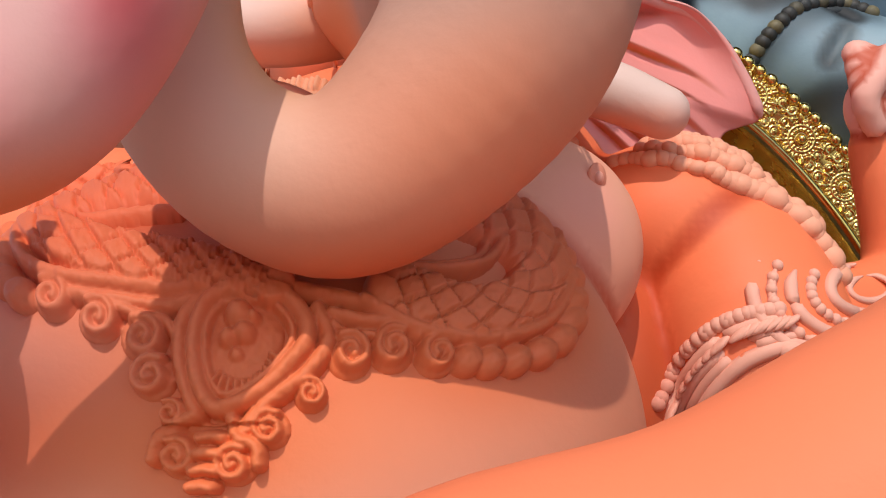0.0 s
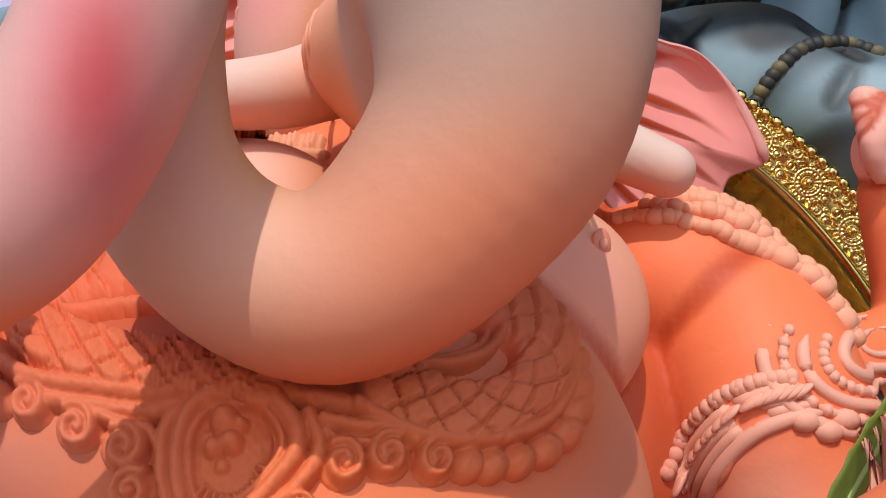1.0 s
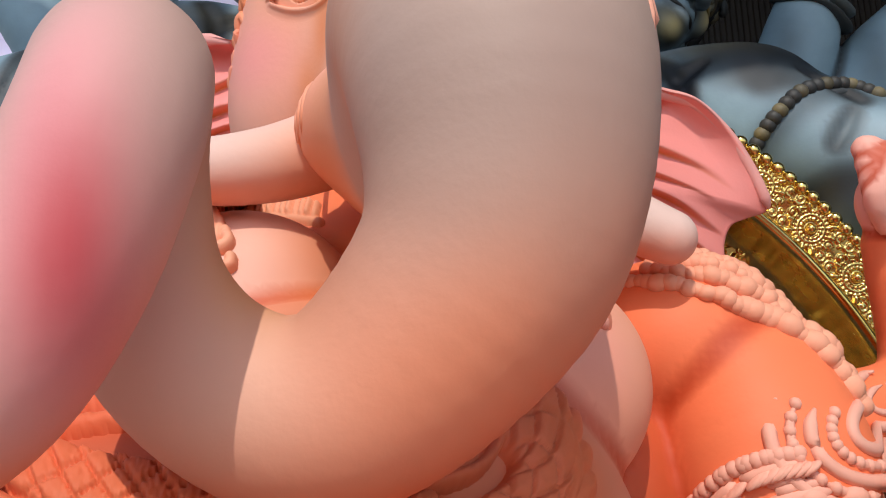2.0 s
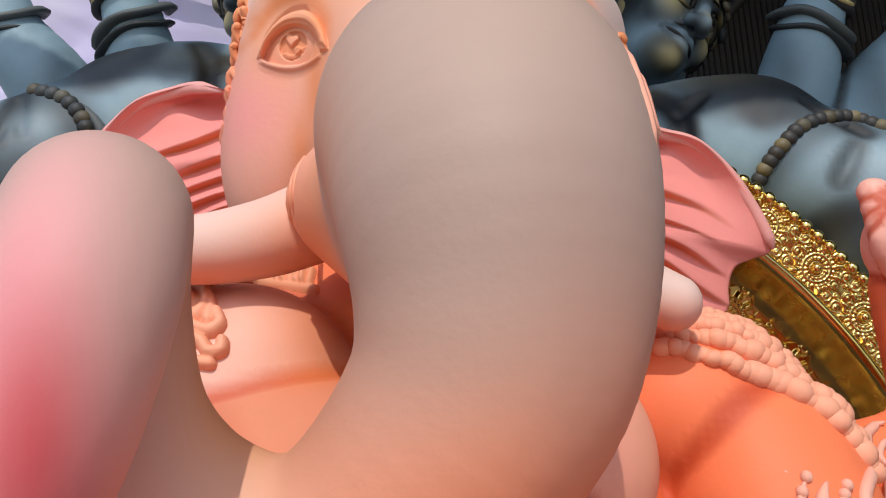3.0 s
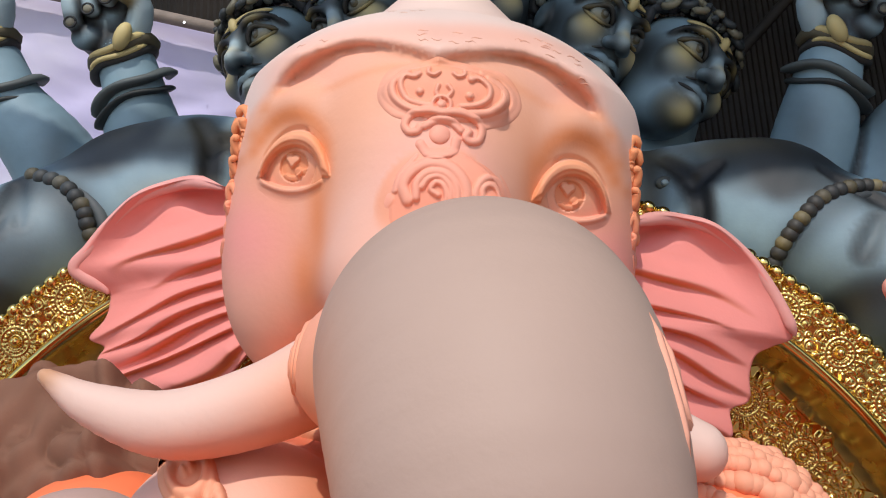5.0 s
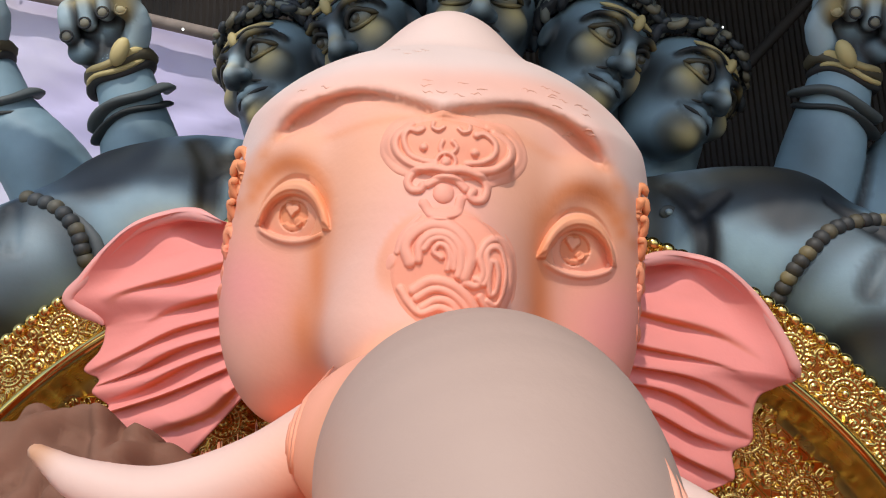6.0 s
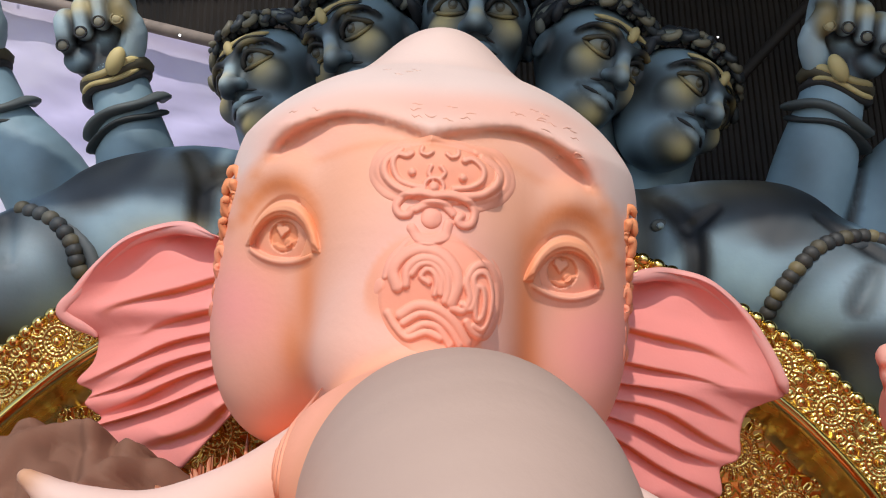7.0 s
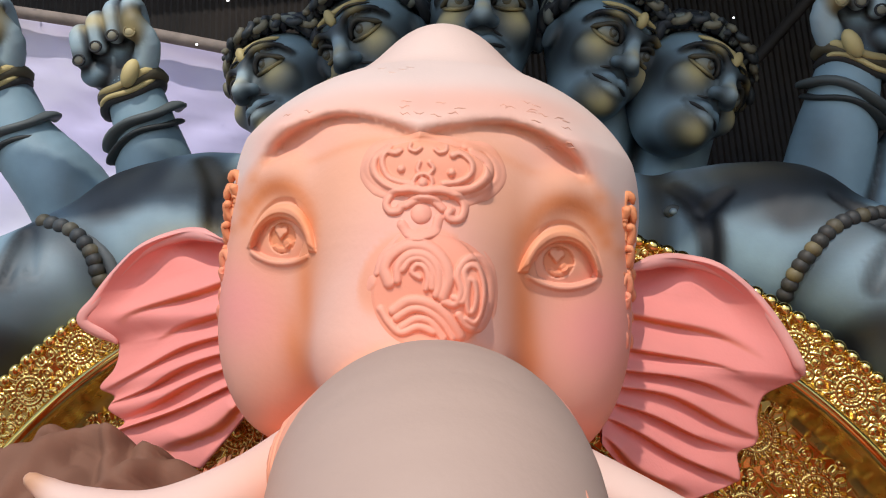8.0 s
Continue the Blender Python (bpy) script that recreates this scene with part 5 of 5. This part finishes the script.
for i in range(96):
    az = -2.1 + 4.2 * (i % 32) / 31 + hr.uniform(-0.08, 0.08)
    e0 = (0.60 if abs(az) < 1.0 else max(-0.3, 0.60 - (abs(az) - 1.0) * 1.1)) + 0.30 * (i // 32)
    wave, ph = hr.uniform(0.05, 0.14), hr.uniform(0, 6)
    pts = [scalp(az * (1 - 0.15 * t) + wave * math.sin(ph + 5 * t), e0 + 0.55 * t, 0.018 + 0.035 * math.sin(3.1 * t) + 0.01 * (i // 32)) for t in np.linspace(0, 1, 12)]
    face.put(*tube(pts, 0.023, (0.018, 0.022, 0.028) if i % 3 else (0.20, 0.22, 0.19), 6))
for i in range(16):
    az = -1.5 + 3.0 * i / 15
    e0 = 0.66 if abs(az) < 1.0 else 0.45
    pts = [scalp(az + (0.16 - 0.02 * t) * math.cos(t + i), e0 + (0.16 - 0.02 * t) * math.sin(t + i), 0.045 + 0.006 * t) for t in np.linspace(0, 5.2, 18)]
    face.put(*tube(pts, 0.016, (0.05, 0.06, 0.065) if i % 2 else (0.24, 0.22, 0.15), 6))
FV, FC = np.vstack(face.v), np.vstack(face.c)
for cx, cy, cz, rad, color, amount in ((0.0, -0.24, -0.09, 0.05, INK_SHADE, 0.5), (0.085, -0.19, 0.035, 0.075, INK_SHADE, 0.55), (-0.085, -0.19, 0.035, 0.075, INK_SHADE, 0.55), (0.12, -0.16, -0.035, 0.055, BRASS, 0.9), (-0.12, -0.16, -0.035, 0.055, BRASS, 0.9), (0.14, -0.10, -0.12, 0.05, INK_SHADE, 0.6), (-0.14, -0.10, -0.12, 0.05, INK_SHADE, 0.6), (0.0, -0.27, -0.03, 0.03, BRASS, 0.6), (0.045, -0.2, -0.1, 0.03, INK_SHADE, 0.6), (-0.045, -0.2, -0.1, 0.03, INK_SHADE, 0.6), (0, -0.2, -0.235, 0.045, BRASS, 0.6),
                                       (0, -0.17, -0.16, 0.06, INK_SHADE, 0.4), (0.20, 0.0, -0.02, 0.12, INK_SHADE, 0.9), (-0.20, 0.0, -0.02, 0.12, INK_SHADE, 0.9), (0, 0.0, -0.30, 0.11, INK_SHADE, 0.9), (0, -0.10, 0.28, 0.13, INK_SHADE, 0.8), (0.06, -0.21, -0.03, 0.03, INK_SHADE, 0.5), (-0.06, -0.21, -0.03, 0.03, INK_SHADE, 0.5), (0.1, -0.19, 0.115, 0.03, BRASS, 0.5), (-0.1, -0.19, 0.115, 0.03, BRASS, 0.5)):
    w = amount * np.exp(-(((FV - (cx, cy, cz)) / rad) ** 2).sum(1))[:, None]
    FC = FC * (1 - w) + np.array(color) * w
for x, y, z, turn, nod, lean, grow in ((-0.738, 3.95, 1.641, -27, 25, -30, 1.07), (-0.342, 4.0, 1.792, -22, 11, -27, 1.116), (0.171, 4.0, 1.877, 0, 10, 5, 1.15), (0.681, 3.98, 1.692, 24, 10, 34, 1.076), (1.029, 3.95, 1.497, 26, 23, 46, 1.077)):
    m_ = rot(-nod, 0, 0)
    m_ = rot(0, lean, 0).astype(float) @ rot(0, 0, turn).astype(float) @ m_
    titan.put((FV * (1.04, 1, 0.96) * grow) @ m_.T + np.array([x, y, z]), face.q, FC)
# Black airbrush; shade low on torso and forearms is painted in with it.
TS = list(FOLD_SHADE)
for x, y, z, rx, rz, col, am in ((-0.95, 3.05, 1.22, 0.25, 0.10, (0.10, 0.09, 0.06), 0.8), (-1.25, 3.0, 1.12, 0.16, 0.07, (0.05, 0.05, 0.05), 0.7), (-1.6, 2.9, 0.62, 0.6, 0.19, INK_SHADE, 0.97), (-1.05, 3.0, 0.72, 0.14, 0.16, (0.03, 0.035, 0.04), 0.6), (-0.92, 3.0, 0.98, 0.12, 0.05, BRASS, 0.4),
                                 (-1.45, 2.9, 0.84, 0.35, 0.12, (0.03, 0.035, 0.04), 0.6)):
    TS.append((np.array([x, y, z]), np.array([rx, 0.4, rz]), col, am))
for x, y, z, rx, rz, col, am in ((0.95, 3.2, 1.10, 0.22, 0.06, (0.16, 0.13, 0.07), 0.7), (1.18, 3.1, 0.93, 0.12, 0.05, (0.04, 0.04, 0.04), 0.6), (1.6, 2.85, 0.42, 0.6, 0.18, INK_SHADE, 0.97), (0.92, 3.2, 0.85, 0.025, 0.20, INK_SHADE, 0.9), (-0.72, 3.1, 1.0, 0.03, 0.2, INK_SHADE, 0.9), (1.0, 3.1, 0.5, 0.5, 0.12, INK_SHADE, 0.8),
                                 (0.66, 3.25, 0.92, 0.12, 0.10, (0.16, 0.17, 0.13), 0.4), (-1.36, 2.98, 0.95, 0.10, 0.10, STEEL, 0.6), (1.5, 2.9, 0.72, 0.14, 0.08, STEEL, 0.6), (1.02, 3.15, 1.02, 0.05, 0.10, INK_SHADE, 0.5), (-0.60, 3.15, 1.15, 0.06, 0.10, INK_SHADE, 0.6)):
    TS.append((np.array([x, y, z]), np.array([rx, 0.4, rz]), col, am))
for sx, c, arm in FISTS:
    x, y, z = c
    TS += [(np.array([x - sx * 0.1, y - 0.14, z - 0.01]), np.array([0.10, 0.05, 0.025]), INK_SHADE, 0.9), (np.array([x, y - 0.1, z - 0.14]), np.array([0.12, 0.1, 0.04]), INK_SHADE, 0.6), (np.array([x - sx * 0.05, y - 0.16, z + 0.13]), np.array([0.09, 0.06, 0.035]), BRASS, 0.8),
           (np.array([x + sx * 0.13, y - 0.13, z + 0.10]), np.array([0.04, 0.06, 0.06]), BRASS, 0.8), (np.array([x + sx * 0.07, y - 0.12, z]), np.array([0.015, 0.06, 0.09]), INK_SHADE, 0.8),
           (np.array([arm[1][0] + sx * 0.1, 3.6, arm[1][2]]), np.array([0.07, 0.2, 0.2]), INK_SHADE, 0.5)]
# Soft shadow arcs at armpits and arms, painted on; dark along the bead strings.
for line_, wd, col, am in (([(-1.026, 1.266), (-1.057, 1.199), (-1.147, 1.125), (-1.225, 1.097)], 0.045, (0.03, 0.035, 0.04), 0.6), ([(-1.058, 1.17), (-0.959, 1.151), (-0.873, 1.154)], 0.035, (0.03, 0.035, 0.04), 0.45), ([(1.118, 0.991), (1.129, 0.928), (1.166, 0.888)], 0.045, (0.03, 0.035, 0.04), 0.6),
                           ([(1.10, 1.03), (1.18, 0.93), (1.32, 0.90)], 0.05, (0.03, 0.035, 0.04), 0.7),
                           ([(-1.45, 1.06), (-1.27, 1.00), (-1.20, 0.86), (-1.08, 0.62)], 0.06, INK_SHADE, 0.75), ([(1.12, 0.58), (1.2, 0.76), (1.38, 0.86), (1.56, 0.84)], 0.05, INK_SHADE, 0.7)):
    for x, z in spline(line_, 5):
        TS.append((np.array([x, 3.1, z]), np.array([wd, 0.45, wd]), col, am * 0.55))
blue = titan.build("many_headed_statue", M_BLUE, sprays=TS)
tagged(blue, "giant blue-grey many-headed statue with beaded armlets and raised fists", "statue")

# ---- loose things ----
# Brown cloth thrown over the hind hand.
n_u, n_v = 70, 60
cv, cq = [], []
for i in range(n_u):
    for j in range(n_v):
        u, w = i / (n_u - 1), j / (n_v - 1)
        x = -1.30 + 0.68 * u
        top = 0.44 - 0.10 * (2 * u - 1.0) ** 2 - 0.03 * max(0, u - 0.55) * 2
        y = 2.48 - 0.34 * math.sin(min(1, w * 1.6) * math.pi / 2)
        z = top - 0.60 * max(0, w - 0.16) ** 1.1 - 0.12 * max(0, 0.16 - w) * 4
        f = noise.noise((x * 6, w * 2.5, 0.3)) * 0.045 + abs(noise.noise((x * 9 + w * 5, w * 7 - x * 3, 2.7))) * 0.07 + noise.noise((x * 25, w * 14, 5.0)) * 0.008
        ridge = 0.045 * math.exp(-((u - 0.62 - 0.25 * w) / 0.035) ** 2) + 0.05 * math.exp(-((u - 0.86 + 0.35 * w) / 0.05) ** 2)
        cv.append((x, y - f * 0.8 - ridge, z + f + 0.6 * ridge))
for i in range(n_u - 1):
    for j in range(n_v - 1):
        cq.append((i * n_v + j, (i + 1) * n_v + j, (i + 1) * n_v + j + 1, i * n_v + j + 1))
h = Heap()
h.put(np.array(cv), cq, np.ones((len(cv), 3)))
cloth = h.build("brown_cloth", M_CLOTH)
th = cloth.modifiers.new("thickness", "SOLIDIFY")
th.thickness = 0.02
tagged(cloth, "crumpled brown cotton cloth draped over the idol's hand", "cloth")

# A long green leaf lying over the knee.
leaf = tagged(new("banana_leaf"), "long fresh green leaf with a pale midrib beside the idol's knee", "leaf")
spine = spline([(0.55, 1.40, -0.43), (0.64, 1.44, -0.325), (0.74, 1.48, -0.20), (0.86, 1.53, -0.10), (1.0, 1.58, -0.03)], 8)
lv, lq = [], []
for i, p in enumerate(spine):
    u = i / (len(spine) - 1)
    wd = 0.075 * math.sin(math.pi * min(1, 0.06 + u)) ** 0.6
    for j in range(9):
        s_ = j / 4 - 1
        lv.append((p[0] + s_ * wd * 0.45, p[1] + s_ * wd * 0.5, p[2] - s_ * wd * 0.5 + 0.012 * abs(s_) + 0.004 * math.sin(i * 2.2) * abs(s_)))
for i in range(len(spine) - 1):
    for j in range(8):
        lq.append((i * 9 + j, i * 9 + j + 1, (i + 1) * 9 + j + 1, (i + 1) * 9 + j))
h = Heap()
h.put(np.array(lv), lq, np.ones((len(lv), 3)))
h.build("blade", M_LEAF, leaf).modifiers.new("thickness", "SOLIDIFY").thickness = 0.006
h = Heap()
h.put(*tube(spine + np.array([0, 0, 0.003]), 0.006, (1, 1, 1), 8))
h.build("midrib", mat("pale_midrib", (0.30, 0.38, 0.10), rough=0.5, grain=0.2, blotch=0.2), leaf)


# ---- the shed ----
def slab(name, lo, hi, material, parent=None):
    bm = bmesh.new()
    bmesh.ops.create_cube(bm, size=1)
    for v in bm.verts:
        v.co = Vector([lo[i] + (v.co[i] + 0.5) * (hi[i] - lo[i]) for i in range(3)])
    me = bpy.data.meshes.new(name)
    bm.to_mesh(me)
    bm.free()
    me.materials.append(material)
    ob = new(name, me)
    ob.parent = parent
    return ob


tagged(slab("ground", (-400, -400, -0.3), (400, 400, 0), M_GROUND), "packed earth ground", "ground", kind="structure")
tagged(slab("plinth", (-6.5, 0.6, 0.0), (6.5, 15.0, 2.9), M_PLINTH), "grey plastered plinth under the idols", "plinth")


def corrugated(name, a, u, v, nu, label):
    """A corrugated sheet from corner a along u and v; ridges run along v."""
    a, u, v = Vector(a), Vector(u), Vector(v)
    nrm = u.cross(v).normalized()
    verts, faces = [], []
    for i in range(nu * 4 + 1):
        off = nrm * (0.022 * math.cos(i * math.pi / 2))
        for j in (0, 1):
            verts.append(a + u * (i / (nu * 4)) + v * j + off)
    faces = [(2 * i, 2 * i + 2, 2 * i + 3, 2 * i + 1) for i in range(nu * 4)]
    me = bpy.data.meshes.new(name)
    me.from_pydata(verts, [], faces)
    me.materials.append(M_IRON)
    return tagged(new(name, me), label, "wall", kind="structure")


# The back is open on one side, where a pale sheet hangs in the daylight.
corrugated("wall_back", to_world([(-1.25, 5.05, -1.0)])[0] * np.array([1, 1, 0]), (20, 0, 0), (0, 0, 22), 170, "sooty corrugated iron back wall")
corrugated("wall_upper", (-16, 14.9, 15.45), (13.2, 0, -1.18), (0, 0, 8), 100, "sooty corrugated iron sheets above the opening")
corrugated("wall_right", (14.5, 2, 0), (0, 13.5, 0), (0, 0, 21), 60, "sooty corrugated iron side wall")
# Roof stays out of view; its front edge is set to shade the blue statue.
corrugated("roof", (-3.2, -1.2, 21), (18, 0, 0), (0, 17.3, -0.5), 80, "unseen sooty corrugated iron roof, placed to shade the blue statue")
# Two unseen strips block sun; their gap lets it onto sheet and left fists.
corrugated("shade_strip_front", (-16.2, -1.2, 21), (12.9, 0, 0), (0, 2.6, -0.1), 60, "unseen corrugated iron strip, added to block sun before a gap")
corrugated("shade_strip_back", (-16.2, 11.5, 20.7), (12.9, 0, 0), (0, 4.8, -0.3), 60, "unseen corrugated iron strip, added to block sun behind a gap")


def rod(name, p, r, material, label, category, parent=None):
    h_ = Heap()
    h_.put(*tube(spline(p, 4), r, (1, 1, 1), 10, taper=False, up=(0, 0.3, 1)))
    ob = h_.build(name, material, parent)
    return tagged(ob, label, category)


rod("edge_pole", [(-3.2, 4.86, 2.62), (-2.6, 4.85, 2.47), (-1.9, 4.84, 2.30), (-1.1, 4.83, 2.08)], 0.035, M_BEAM, "weathered wooden pole along the top of the opening", "pole")
rod("slanting_pole", [(1.35, 4.7, 1.55), (1.75, 4.75, 1.95), (2.3, 4.8, 2.5)], 0.03, M_IRON, "dark rusty pole slanting across the iron wall", "pole")
rod("roof_beam", [(-0.8, 4.8, 2.9), (0.8, 4.75, 2.62), (3.0, 4.7, 2.3)], 0.05, M_IRON, "dark sooty roof beam", "beam")

# Pale lavender sheet, thin enough for daylight to come through.
M_SHEET = bpy.data.materials.new("thin_lavender_sheet")
M_SHEET.use_nodes = True
nt = M_SHEET.node_tree
out_ = nt.nodes["Material Output"]
dif, tra, mix_ = nt.nodes.new("ShaderNodeBsdfDiffuse"), nt.nodes.new("ShaderNodeBsdfTranslucent"), nt.nodes.new("ShaderNodeMixShader")
noi, ramp = nt.nodes.new("ShaderNodeTexNoise"), nt.nodes.new("ShaderNodeValToRGB")
noi.inputs["Scale"].default_value, noi.inputs["Detail"].default_value = 1.6, 7
ramp.color_ramp.elements[0].position, ramp.color_ramp.elements[0].color = 0.35, (0.72, 0.66, 0.93, 1)
ramp.color_ramp.elements[1].position, ramp.color_ramp.elements[1].color = 0.62, (0.93, 0.91, 0.98, 1)
nt.links.new(noi.outputs["Fac"], ramp.inputs[0])
for b_ in (dif, tra):
    nt.links.new(ramp.outputs[0], b_.inputs["Color"])
mix_.inputs[0].default_value = 0.2
nt.links.new(dif.outputs[0], mix_.inputs[1])
nt.links.new(tra.outputs[0], mix_.inputs[2])
nt.links.new(mix_.outputs[0], out_.inputs["Surface"])
sv, sq = [], []
for i in range(60):
    for j in range(60):
        u, w = i / 59, j / 59
        x = -4.2 + 3.3 * u
        z = (2.86 - 0.80 * u) * (1 - w) + 0.2 * w
        sv.append((x, 4.95 + 0.03 * noise.noise((x * 2.5, z * 5, 1)) + 0.012 * noise.noise((x * 9, z * 16, 4)), z + 0.01))
for i in range(59):
    for j in range(59):
        sq.append((i * 60 + j, (i + 1) * 60 + j, (i + 1) * 60 + j + 1, i * 60 + j + 1))
h = Heap()
h.put(np.array(sv), sq, np.ones((len(sv), 3)))
tagged(h.build("hanging_sheet", M_SHEET), "wrinkled pale lavender sheet hanging across the open back", "sheet")

# Pinholes in the old iron show the daylight behind.
M_HOLE = mat("daylight_pinhole", (0.9, 0.9, 0.9), emit=(0.95, 0.97, 1.0, 3.0))
pr = random.Random(12)
h = Heap()
for i in range(46):
    h.put(*ball((pr.uniform(-2.6, 3.2), 4.70, pr.uniform(1.7, 3.2)), pr.uniform(0.004, 0.010), (1, 1, 1), None, 6, 4))
tagged(h.build("daylight_pinholes", M_HOLE), "specks of daylight through holes in the iron", "pinholes", kind="stuff")
